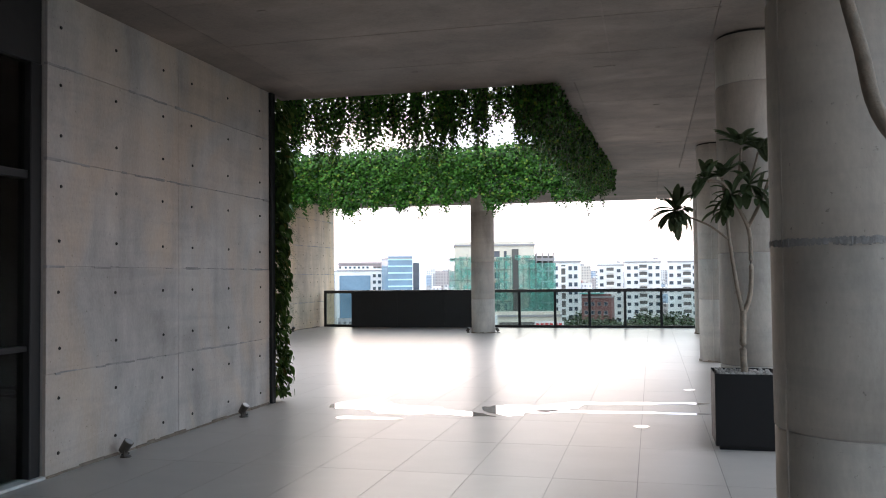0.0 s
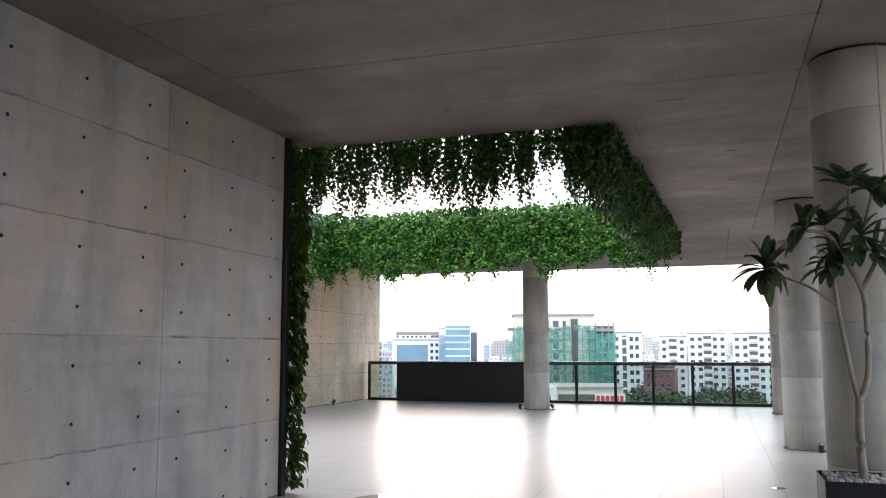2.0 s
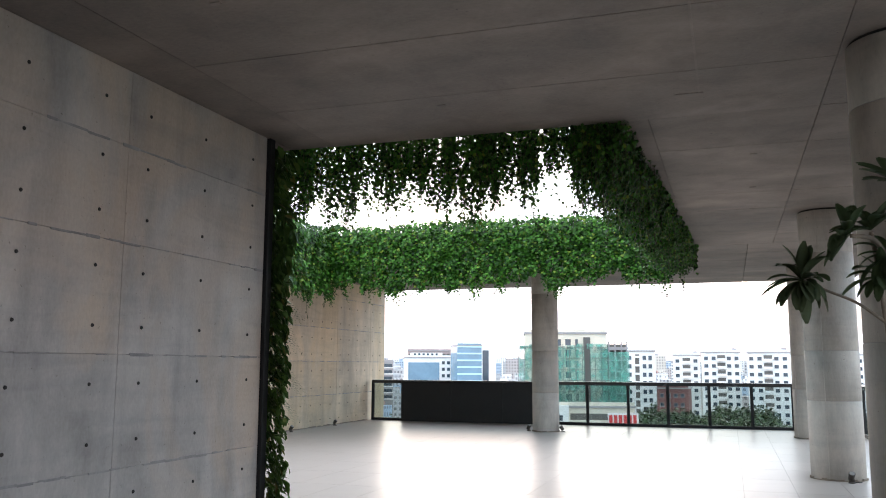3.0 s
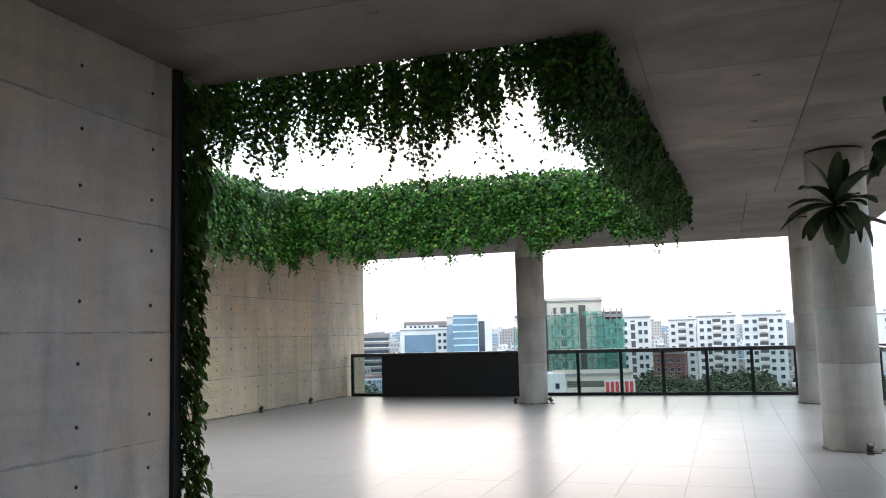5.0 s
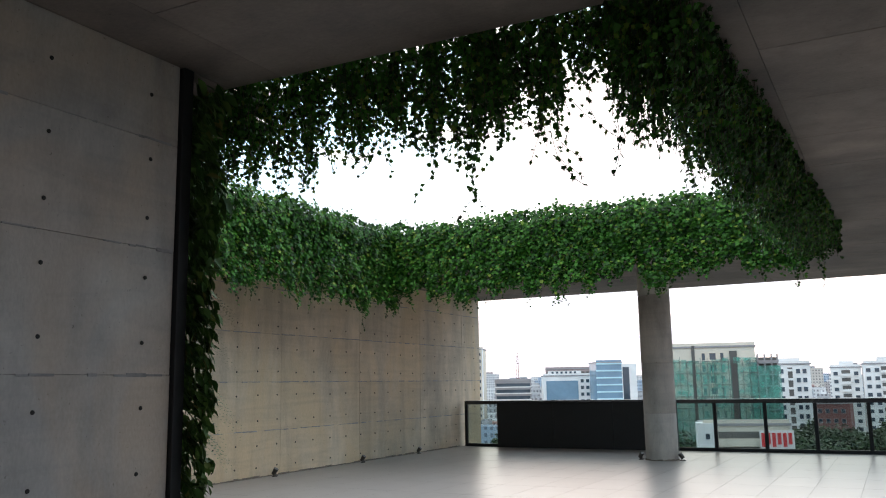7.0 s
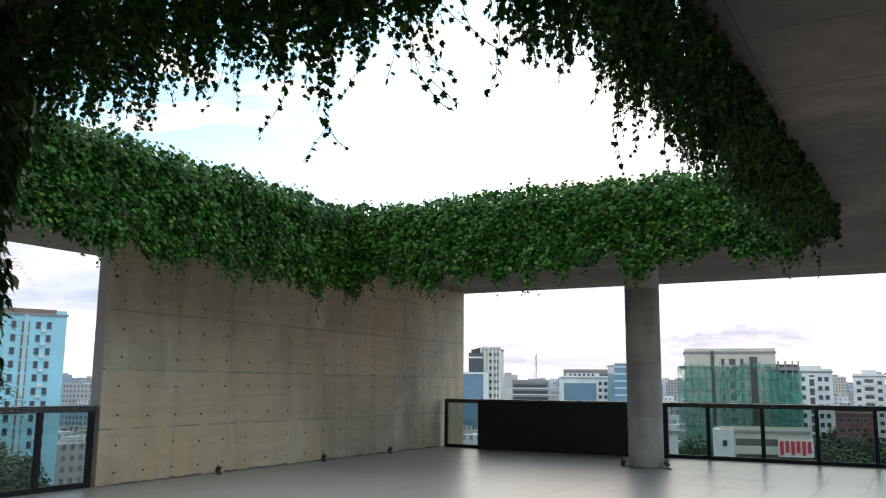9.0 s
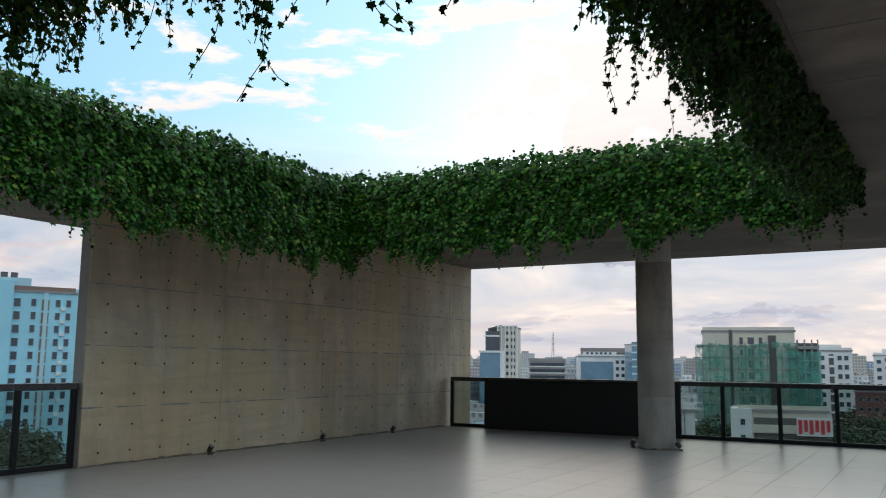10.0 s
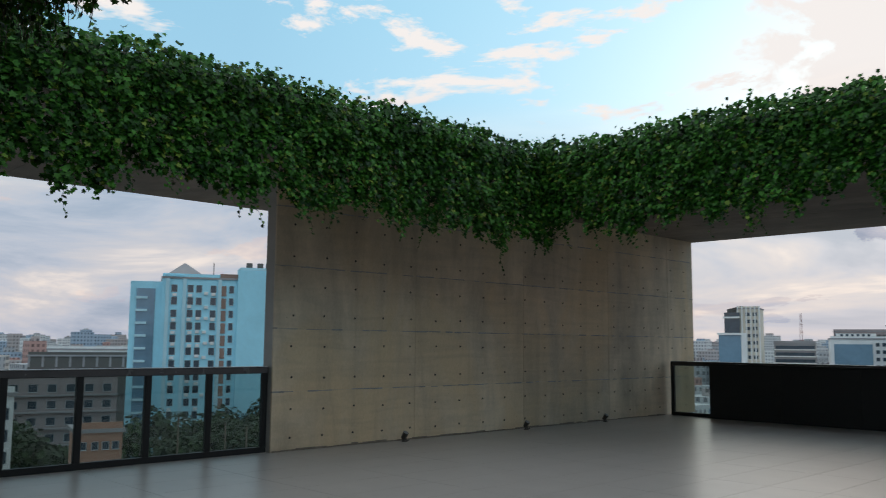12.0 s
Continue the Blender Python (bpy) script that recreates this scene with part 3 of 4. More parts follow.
class Leaves:
    """Collects leaves that grow along an edge from p0 to p1, outwards along inward."""

    def __init__(self, p0, p1, inward, seed, size):
        self.r, self.rr, self.seed, self.size = np.random.RandomState(seed), random.Random(seed), seed, size
        self.p0, p1, self.n = np.array(p0, float), np.array(p1, float), np.array(inward, float)
        self.length = np.linalg.norm(p1 - self.p0)
        self.d = (p1 - self.p0) / self.length
        self.c, self.nrm, self.up, self.s = [], [], [], []
        self.stems = bmesh.new()

    def at(self, s, out, z):
        return (*(self.p0 + self.d * s + self.n * out), z)

    def add(self, s, z, out, spread=0.4, k=1.0, rise=0.55):
        r = self.r
        self.c.append(self.at(s, out, z))
        self.nrm.append(np.array((*self.n, rise)) + r.normal(0, spread, 3))
        self.up.append(np.array((*(self.d * r.normal(0, 0.45)), -1.0)) + r.normal(0, 0.25, 3))
        self.s.append(self.size * k * r.uniform(0.7, 1.25))

    def low(self, s, drop, ragged):
        return drop + ragged * (0.9 * wob(s, 1.1, self.seed) + 0.8 * wob(s, 3.1, self.seed + 5) + 0.35 * wob(s, 9, self.seed + 9))

    def strand(self, s, top, end, out, step, curl=0.0, bare=None, k=1.0, spread=0.7):
        """One trailing stem with leaves on alternate sides, smaller towards its tip."""
        rr, pts, z, side = self.rr, [], top, 1
        while z > end:
            pts.append(self.at(s, out, z))
            tip = 0.8 + 0.2 * min(1, (z - end) / 0.2)
            if bare is None or z < bare:
                self.add(s + side * rr.uniform(0.004, 0.02), z + rr.uniform(-0.012, 0.012), out + rr.uniform(-0.02, 0.02), spread, k * tip)
            side = -side
            z -= step * rr.uniform(0.7, 1.3)
            s += rr.uniform(-0.02, 0.02) + (curl if z < end + 0.16 else 0)
            out += rr.uniform(-0.006, 0.006)
        if len(pts) > 2:
            limb(pts[::2] + [pts[-1]], [0.0022] * (len(pts[::2]) + 1), 3, self.stems)

    def done(self, name, label):
        ob = tagged(new(name, leaf_mesh(name, self.c, self.nrm, self.up, self.s, IVY_SHAPE, IVY)), label, "ivy", "ivy round the roof opening", "stuff")
        part("stems", self.stems, STEM, ob)
        return ob


def ivy_mat(p0, p1, inward, label, seed, top, drop, ragged, strands, size=0.057):
    """A thick mat over the roof's edge: a shaded inner layer, and sprigs of overlapping leaves that stand out of it."""
    g = Leaves(p0, p1, inward, seed, size)
    r = g.r

    def crest(s):
        return top + 0.08 * wob(s, 2.2, seed + 2) + 0.05 * wob(s, 8, seed + 3)

    def bulge(s, z):
        return 0.15 + 0.09 * wob(s, 2.5, seed + z * 1.7) + 0.08 * noise.noise(Vector((s * 5.5, z * 7, seed)))

    for _ in range(int(g.length * 1500)):
        s = r.uniform(-0.1, g.length + 0.1)
        lo, hi = g.low(s, drop, ragged), crest(s) - 0.05
        z = lo + (hi - lo) * r.rand() ** 0.9
        g.add(s, z, max(0.02, bulge(s, z) * r.uniform(0.1, 0.5)), 0.45, 1.0, 0.2)
    for _ in range(int(g.length * 270)):
        s = r.uniform(-0.1, g.length + 0.1)
        lo, hi = g.low(s, drop, ragged), crest(s)
        z = lo + (hi - lo) * r.rand() ** 0.85
        out = bulge(s, z) + r.uniform(0.0, 0.07)
        if z > hi - 0.12:
            out -= r.uniform(0, 0.34)
        run = int(r.randint(4, 10))
        lean = r.normal(0, 0.25)
        for k in range(run):
            zz = z - 0.029 * k
            g.add(s + lean * 0.034 * k + r.normal(0, 0.026), zz + r.normal(0, 0.008), out - 0.006 * k + r.normal(0, 0.012), 0.30, 1.0 - 0.035 * k, 0.75)
    for _ in range(int(g.length * 9)):
        s = r.uniform(0, g.length)
        g.add(s, crest(s) + r.uniform(0, 0.06), r.uniform(-0.2, 0.1), 0.6, 0.8)
    for _ in range(strands):
        s = g.rr.uniform(0, g.length)
        lo = g.low(s, drop, ragged)
        g.strand(s, lo + 0.25, lo - g.rr.choice((0.06, 0.1, 0.15, 0.22, 0.34)), g.rr.uniform(0.05, 0.18), 0.04, g.rr.uniform(-0.02, 0.02), k=0.72)
    return g.done("hanging_ivy", label)


def ivy_curtain(p0, p1, inward, label, seed, drop, ragged, density, depth, over, loose, size=0.036):
    """A free-hanging curtain of leafy stems in bundles, with a few long stems that curl at their tips."""
    g = Leaves(p0, p1, inward, seed, size)
    rr = g.rr
    for _ in range(int(g.length * density)):
        s = rr.uniform(-0.05, g.length + 0.05)
        s += 0.09 * wob(s, 5.0, seed + 4)
        out = rr.uniform(-over, depth)
        low = min(g.low(s, drop, ragged), 3.27)
        end = low + 0.6 * rr.random() ** 1.25 * (CEIL - low)
        start = CEIL - 0.004 if out < 0 else rr.uniform(CEIL - 0.02, 3.9)
        if out < 0:
            end = max(end, CEIL - 0.16 - 0.5 * (out + over) / max(over, 0.01))
        g.strand(s, start, end, out, 0.026, rr.uniform(-0.01, 0.01))
    for _ in range(loose):
        s = rr.uniform(0.1, g.length - 0.1)
        lo = g.low(s, drop, ragged)
        g.strand(s, CEIL, lo - rr.choice((0.06, 0.12, 0.18, 0.25, 0.36)), rr.uniform(0.1, depth + 0.08), 0.034, rr.choice((-0.035, -0.015, 0.0, 0.015, 0.03)))
    return g.done("hanging_ivy", label)


ivy_mat((HX0, HY0), (HX0, HY1), (1, 0), "dense green ivy mat hanging over the concrete edge", 2, 4.27, 2.88, 0.35, 46)
ivy_mat((HX0, HY1), (HX1, HY1), (0, -1), "dense green ivy mat with a ragged fringe", 3, 4.31, 3.06, 0.30, 34)
ivy_curtain((HX1, HY1), (HX1 - 0.28, HY0), (-1, 0), "thick dark ivy curtain along the roof opening", 4, 3.0, 0.26, 185, 0.42, 0.12, 34, 0.041)
ivy_curtain((HX1 - 0.28, HY0), (-4.25, HY0), (0, 1), "ivy curtain trailing loose strands against the sky", 5, 3.12, 0.42, 165, 0.34, 0.0, 18)
ivy_curtain((-4.25, HY0), (HX0, HY0), (0, 1), "ivy curtain trailing loose strands against the sky", 6, 3.07, 0.46, 165, 0.34, 0.0, 12)


# ---- climbing plants at the end of the near wall ----
def wall_plants():
    r = np.random.RandomState(12)
    C, N, U, S = [], [], [], []
    for _ in range(4600):
        x = -4.12 - abs(r.normal(0, 0.5))
        z = r.uniform(0.08, 3.5)
        bulge = 0.6 + 0.6 * wob(z, 1.6, 3) + 0.4 * wob(z, 4, 8)
        C.append((min(x, -4.10) + 0.09 * bulge * r.rand(), 8.96 + 0.04 + 0.22 * r.rand() * max(0.2, bulge), z))
        N.append((0.6 + r.normal(0, 0.5), 0.8 + r.normal(0, 0.5), 0.5 + r.normal(0, 0.4)))
        U.append((r.normal(0.3, 0.5), r.normal(0.3, 0.5), -1))
        S.append(r.uniform(0.06, 0.13) if z > 1.2 else r.uniform(0.06, 0.11))
    ob = tagged(new("wall_climber", leaf_mesh("wall_climber", C, N, U, S, [(0, -0.5), (0.26, -0.2), (0.28, 0.1), (0, 0.6), (-0.28, 0.1), (-0.26, -0.2)], FERN)),
                "leafy green climber growing up the wall's end", "climbing plant", kind="stuff")
    # arching fern fronds
    C, N, U, S = [], [], [], []
    rr = random.Random(5)
    for _ in range(26):
        z0, reach = rr.uniform(1.1, 2.1), rr.uniform(0.14, 0.28)
        side = rr.uniform(-0.3, 1.0)
        for k in range(14):
            t = k / 13
            for sgn in (-1, 1):
                C.append((-4.2 + reach * t * (0.5 + 0.5 * side), 9.0 + reach * t * 0.8 + sgn * 0.02 * (1 - t), z0 + 0.10 * t - 0.28 * t * t + sgn * 0.01))
                N.append((0.3, 0.2, 1)), U.append((sgn * 0.8, -sgn * 0.6, -0.3)), S.append(0.07 * (1.1 - t * 0.7))
    part("fern_fronds", leaf_mesh("fern_fronds", C, N, U, S, LONG_SHAPE, FERN), None, ob, "arching fern fronds")


wall_plants()


# ---- frangipani in a black planter ----
def leaf_rosette(at, aim, count, size, seed, parent, droop=0.5):
    r = random.Random(seed)
    aim = Vector(aim).normalized()
    q = aim.to_track_quat("Z", "Y").to_matrix()
    for k in range(round(count * 2.3)):
        a = 2.4 * k + r.uniform(-0.3, 0.3)
        tilt = r.uniform(0.25, 1.0)
        out = q @ Vector((math.cos(a), math.sin(a), tilt * 0.9))
        ln = size * r.uniform(0.7, 1.15)
        bm = bmesh.new()
        n = 7
        rows = []
        p = Vector(at)
        dirn = out.normalized()
        side = dirn.cross(Vector((0, 0, 1)))
        side = side.normalized() if side.length > 0.05 else Vector((1, 0, 0))
        for i in range(n + 1):
            t = i / n
            w = 0.165 * ln * math.sin(math.pi * min(1, 0.06 + t * 0.92)) ** 0.55 * (0.55 + 0.75 * t if t < 0.62 else 1.0)
            if t < 0.14:
                w = 0.02 * ln
            nrm = side.cross(dirn).normalized()
            rows.append([bm.verts.new(p - side * w + nrm * w * 0.35), bm.verts.new(p), bm.verts.new(p + side * w + nrm * w * 0.35)])
            p = p + dirn * ln / n
            dirn = (dirn + Vector((0, 0, -droop * r.uniform(0.7, 1.3) / n * 1.6))).normalized()
        for a0, b0 in zip(rows, rows[1:]):
            for i in range(2):
                bm.faces.new((a0[i], a0[i + 1], b0[i + 1], b0[i]))
        bmesh.ops.solidify(bm, geom=bm.faces[:] + bm.edges[:] + bm.verts[:], thickness=0.0016)
        part("leaf", bm, FRANG, parent, smooth=True)


def frangipani(label, limbs, tips, size):
    plant = base("frangipani", (0, 0, 0), label, "potted plant")
    for name, pts, r0, r1 in limbs:
        path = smooth_path(pts)
        part(name, limb(path, [r0 + (r1 - r0) * i / (len(path) - 1) for i in range(len(path))], 10), BARK, plant, smooth=True)
    for i, (at, aim, n, droop) in enumerate(tips):
        leaf_rosette(at, aim, n, size, 31 * i + n, plant, droop)
    return plant


def planter(x, y, w, h, label):
    p = base("planter", (x, y, 0), label, "planter", "black square planters")
    t = 0.02
    part("foot_plinth", box((-w / 2 + 0.03, -w / 2 + 0.03, 0), (w / 2 - 0.03, w / 2 - 0.03, 0.03)), POTM, p)
    bm = box((-w / 2, -w / 2, 0.03), (w / 2, w / 2, h))
    rim = max(bm.faces, key=lambda f: f.calc_center_median().z)
    bmesh.ops.inset_region(bm, faces=[rim], thickness=t, depth=0)
    bmesh.ops.translate(bm, vec=(0, 0, -0.08), verts=rim.verts)
    bmesh.ops.bevel(bm, geom=[e for e in bm.edges if e.calc_face_angle(0) > 1], offset=0.003, segments=1, affect="EDGES")
    part("box_shell", bm, POTM, p)
    part("soil", box((-w / 2 + t + 0.004, -w / 2 + t + 0.004, h - 0.075), (w / 2 - t - 0.004, w / 2 - t - 0.004, h - 0.03)), material("planter_soil", (0.06, 0.045, 0.035), 0.95, vary=0.4, bump=0.5), p)
    r = random.Random(6)
    bm = bmesh.new()
    for _ in range(170):
        s = r.uniform(0.014, 0.03)
        bmesh.ops.create_icosphere(bm, subdivisions=1, radius=s, matrix=pose(r.uniform(-w / 2 + 0.04, w / 2 - 0.04), r.uniform(-w / 2 + 0.04, w / 2 - 0.04), h - 0.03 + s * 0.5, r.uniform(0, 90), r.uniform(0, 90), 0) @ Matrix.Diagonal((1, 0.8, 0.55, 1)))
    tagged(part("pebbles", bm, PEBBLE, p, "pale pebbles"), kind="stuff")


planter(0.76, 7.38, 0.50, 0.62, "matt black square planter topped with pale pebbles")
B = 7.40
frangipani("young frangipani tree with forked stems in a black planter",
           [("trunk", [(0.77, B, 0.56), (0.76, B, 0.8), (0.765, B, 1.0), (0.77, B, 1.13)], 0.030, 0.026),
            ("branch", [(0.765, B, 1.10), (0.72, B, 1.35), (0.67, B, 1.73), (0.65, B, 2.0), (0.62, B, 2.25)], 0.019, 0.012),
            ("branch", [(0.775, B, 1.10), (0.83, B, 1.28), (0.84, B, 1.6), (0.82, B, 1.83), (0.70, B - 0.02, 2.08), (0.62, B - 0.05, 2.2), (0.50, B - 0.08, 2.22)], 0.022, 0.012),
            ("branch", [(0.82, B, 1.82), (0.90, B, 1.98), (0.96, B, 2.12), (1.02, B, 2.3)], 0.016, 0.011),
            ("branch", [(0.67, B, 1.72), (0.52, B, 1.84), (0.36, B + 0.03, 1.92), (0.25, B + 0.05, 1.98)], 0.010, 0.007),
            ("branch", [(0.70, B, 2.08), (0.76, B, 2.3), (0.78, B, 2.5)], 0.013, 0.010),
            ("branch", [(0.72, B, 2.07), (0.84, B + 0.04, 2.2), (0.92, B + 0.03, 2.46)], 0.012, 0.009)],
           [((0.24, B + 0.05, 1.98), (-0.35, -0.5, 0.45), 11, 0.6), ((0.49, B - 0.08, 2.22), (-1, 0, 0.6), 8, 0.6), ((0.62, B, 2.26), (-0.5, -0.2, 1), 8, 0.35),
            ((0.78, B, 2.52), (0.1, 0, 1), 9, 0.35), ((0.92, B + 0.03, 2.48), (0.3, 0.2, 1), 9, 0.5), ((1.03, B, 2.32), (1, 0, 0.7), 8, 0.6), ((0.84, B, 2.18), (0.3, -0.6, 0.3), 5, 0.7), ((0.70, B - 0.02, 2.10), (-0.4, -0.8, 0.5), 5, 0.8), ((0.92, B, 2.05), (0.6, -0.5, 0.3), 5, 0.8), ((0.66, B - 0.03, 1.98), (-0.7, -0.5, 0.5), 5, 0.7), ((0.27, B + 0.04, 1.97), (0.2, -0.3, -0.5), 3, 1.6)], 0.24)
planter(1.02, 1.62, 0.50, 0.62, "matt black square planter standing before the column")
frangipani("frangipani with a bare curved stem in a black planter",
           [("trunk", [(1.02, 1.62, 0.56), (0.98, 1.66, 0.9), (0.88, 1.75, 1.25)], 0.028, 0.022),
            ("branch", [(0.88, 1.75, 1.23), (0.70, 1.86, 1.55), (0.545, 1.94, 1.76), (0.50, 1.95, 1.94), (0.46, 1.96, 2.13), (0.42, 1.97, 2.36)], 0.021, 0.013)],
           [((0.42, 1.97, 2.37), (-0.3, 0.1, 1), 9, 1.0)], 0.30)

# ---- the city below the terrace ----
GROUND_Z = -33.0
EYE_X, EYE_Y, EYE_Z = 0.0, 6.8, 1.4


def paint(name, rgb, rough=0.8, vary=0.10, isle=0.0, scale=0.12):
    return material(name, rgb, rough, vary=vary, scale=scale, fine=1.2, bump=0.0, isle=isle)


W_WHITE, W_CREAM = paint("white_render", (0.80, 0.78, 0.75)), paint("cream_render", (0.70, 0.62, 0.51))
W_CYAN, W_CYAN2 = paint("sky_blue_render", (0.40, 0.76, 0.88)), paint("pale_blue_render", (0.48, 0.70, 0.76))
W_GREY, W_PINK = paint("grey_render", (0.33, 0.31, 0.31)), paint("dusty_pink_render", (0.36, 0.29, 0.28))
W_BRICK, W_TERRA = paint("red_brick_wall", (0.21, 0.09, 0.08)), paint("terracotta_render", (0.46, 0.24, 0.16))
W_RED, W_TEAL = paint("red_sign_paint", (0.65, 0.05, 0.05)), paint("teal_sheet", (0.10, 0.36, 0.32))
W_DARK = paint("dark_concrete", (0.12, 0.11, 0.10))
W_BROWN = paint("brown_shaft_render", (0.30, 0.19, 0.15))
GLASSW = material("window_glass", (0.035, 0.06, 0.08), 0.12, vary=0.3, scale=0.3, fine=2, bump=0, spec=0.8)
GLASSB = material("blue_curtain_glass", (0.15, 0.27, 0.36), 0.15, vary=0.2, scale=0.1, fine=1, bump=0, spec=0.8)
FRAMEW = paint("window_frame_paint", (0.5, 0.52, 0.53), 0.5)
NET = bpy.data.materials.new("green_safety_net")
NET.use_nodes = True
nn = NET.node_tree
npb = nn.nodes["Principled BSDF"]
ng = nn.nodes.new("ShaderNodeNewGeometry").outputs["Position"]
nn.links.new(ramp(nn, noise_tex(nn, ng, 0.35, 5), [(0.3, (0.06, 0.30, 0.23)), (0.7, (0.16, 0.48, 0.38))]), npb.inputs["Base Color"])
nn.links.new(ramp(nn, noise_tex(nn, ng, 0.5, 4), [(0.35, (0.16,) * 3), (0.65, (0.58,) * 3)]), npb.inputs["Alpha"])

WINDOWS = {}


def window_mesh(w, h, glassm, framem):
    key = (w, h, glassm.name, framem.name)
    if key not in WINDOWS:
        bm = box((-w / 2 - 0.09, -0.12, -0.09), (w / 2 + 0.09, 0.10, h + 0.09))
        front = min(bm.faces, key=lambda f: f.calc_center_median().y)
        for fc in bm.faces:
            fc.material_index = 1
        bmesh.ops.inset_region(bm, faces=[front], thickness=0.10, depth=0)
        front.material_index = 0
        bmesh.ops.translate(bm, vec=(0, 0.10, 0), verts=front.verts)
        me = finish("window", bm, glassm)
        me.materials.append(framem)
        WINDOWS[key] = me
    return WINDOWS[key]


def house(name, label, a0, a1, dist, top, depth, mat, turn=0.0, category="building"):
    """An upright block whose front spans the bearings a0 to a1, in degrees from +y towards +x. Returns it with its width and height."""
    mid = radians((a0 + a1) / 2)
    width = 2 * dist * math.tan(radians((a1 - a0) / 2))
    b = base(name, (EYE_X + dist * math.sin(mid), EYE_Y + dist * math.cos(mid), GROUND_Z), label, category, "city buildings", rot=-math.degrees(mid) + turn)
    h = top - GROUND_Z
    part("wall", box((-width / 2, 0, 0), (width / 2, depth, h)), mat, b)
    part("roof", box((-width / 2 - 0.3, -0.3, h), (width / 2 + 0.3, depth + 0.3, h + 0.5)), W_GREY, b)
    part("parapet", box((-width / 2, 0.0, h + 0.5), (width / 2, 0.3, h + 1.3)), mat, b)
    return b, width, h


def grid(b, xs, h, floors, pitch, w, wh, y=0.0, glassm=None, framem=None, skip=0.0, first=1.6):
    me = window_mesh(w, wh, glassm or GLASSW, framem or FRAMEW)
    r = random.Random(int(h * 10) + len(xs))
    for k in range(floors):
        for x in xs:
            if r.random() >= skip:
                put("window", me, b, (x, y - 0.06, h - first - wh - pitch * k))


def side_grid(b, x, ys, h, floors, pitch, w, wh):
    me = window_mesh(w, wh, GLASSW, FRAMEW)
    s = -90 if x < 0 else 90
    for k in range(floors):
        for y in ys:
            put("window", me, b, (x + (-0.06 if x < 0 else 0.06), y, h - 1.6 - wh - pitch * k), s)


def bars(b, name, mat, items, label=""):
    for lo, hi in items:
        part(name, box(lo, hi), mat, b, label)


def az_z(el, dist):
    return EYE_Z + el * dist


# sky-blue hotel-like block behind the west railing
cy, cw, ch = house("apartment_block", "sky blue ten-storey block with air conditioners", -64.0, -53.2, 225, az_z(0.070, 225), 20, W_CYAN, 6)
L = -cw / 2
for x0 in (0.8, 4.9, 13.5, 23.0, 33.0):
    part("pilaster", box((L + x0, -0.5, 0), (L + x0 + 0.9, 0.0, ch)), W_CYAN2, cy)
grid(cy, [L + x for x in (2.9, 6.8, 8.9, 12.4)], ch, 12, 3.15, 1.25, 1.7)
grid(cy, [L + 16.9], ch, 12, 3.15, 0.95, 1.7)
grid(cy, [L + 27.2], ch, 12, 3.15, 1.3, 1.8)
grid(cy, [L + x for x in (30.8, 36.2, 38.6)], ch, 12, 3.15, 0.95, 1.6)
for x in (14.8, 33.4):
    for k in range(12):
        part("shaft_panel", box((L + x - 0.8, -0.25, ch - 4.2 - 3.15 * k), (L + x + 0.8, 0.0, ch - 1.6 - 3.15 * k)), W_BROWN, cy)
part("stair_tower", box((L + 18.4, -0.9, 0), (L + 26.2, 0.0, ch + 2.6)), W_CYAN, cy)
part("roof_house", box((L + 19.0, 0.4, ch + 0.5), (L + 30, 9, ch + 3.4)), W_CYAN2, cy)
part("roof_rail", box((L + 14, -0.2, ch + 0.5), (L + 40, 0.0, ch + 1.5)), W_BROWN, cy)
tentb = bmesh.new()
bmesh.ops.create_cone(tentb, cap_ends=True, segments=4, radius1=6.5, radius2=0.3, depth=3.4, matrix=pose(L + 5.5, 9, ch + 3.0, 0, 0, 45))
part("pyramid_roof", tentb, W_GREY, cy, "dark pyramid skylight")
part("mast", box((L + 12.4, 3, ch), (L + 12.6, 3.2, ch + 4.6)), W_DARK, cy)
for x in (21.5, 24.3, 26.5):
    part("water_tank", tube(0.8, 0.8, ch + 3.4, ch + 4.8, 12, (L + x, 3)), W_DARK, cy)
rr = random.Random(9)
acm = finish("air_conditioner", box((-0.5, -0.55, 0), (0.5, 0.0, 0.75), 0.05), W_WHITE)
for k in range(12):
    for x in (6.8, 8.9, 10.6, 12.4, 37.4, 2.9):
        if rr.random() < 0.7:
            put("air_conditioner", acm, cy, (L + x + rr.uniform(-0.2, 0.2), 0, ch - 4.4 - 3.15 * k + rr.uniform(-0.2, 0.5)))
part("side_wing", box((L - 7.5, 1.0, 0), (L, 18, ch - 0.8)), W_CYAN, cy)
part("curtain_glass", box((L - 6.0, 0.7, 4), (L - 1.6, 1.0, ch - 2.6)), GLASSB, cy, "dark blue glass strip")
for k in range(11):
    part("spandrel", box((L - 6.2, 0.4, ch - 5.2 - 3.15 * k), (L - 3.4, 0.75, ch - 4.6 - 3.15 * k)), W_CYAN2, cy)
for k in range(5):
    part("spandrel_bracket", box((L + 0.2 + 1.1 * k, -0.6, ch + 0.5), (L + 0.8 + 1.1 * k, 0, ch + 1.0)), W_CYAN, cy)

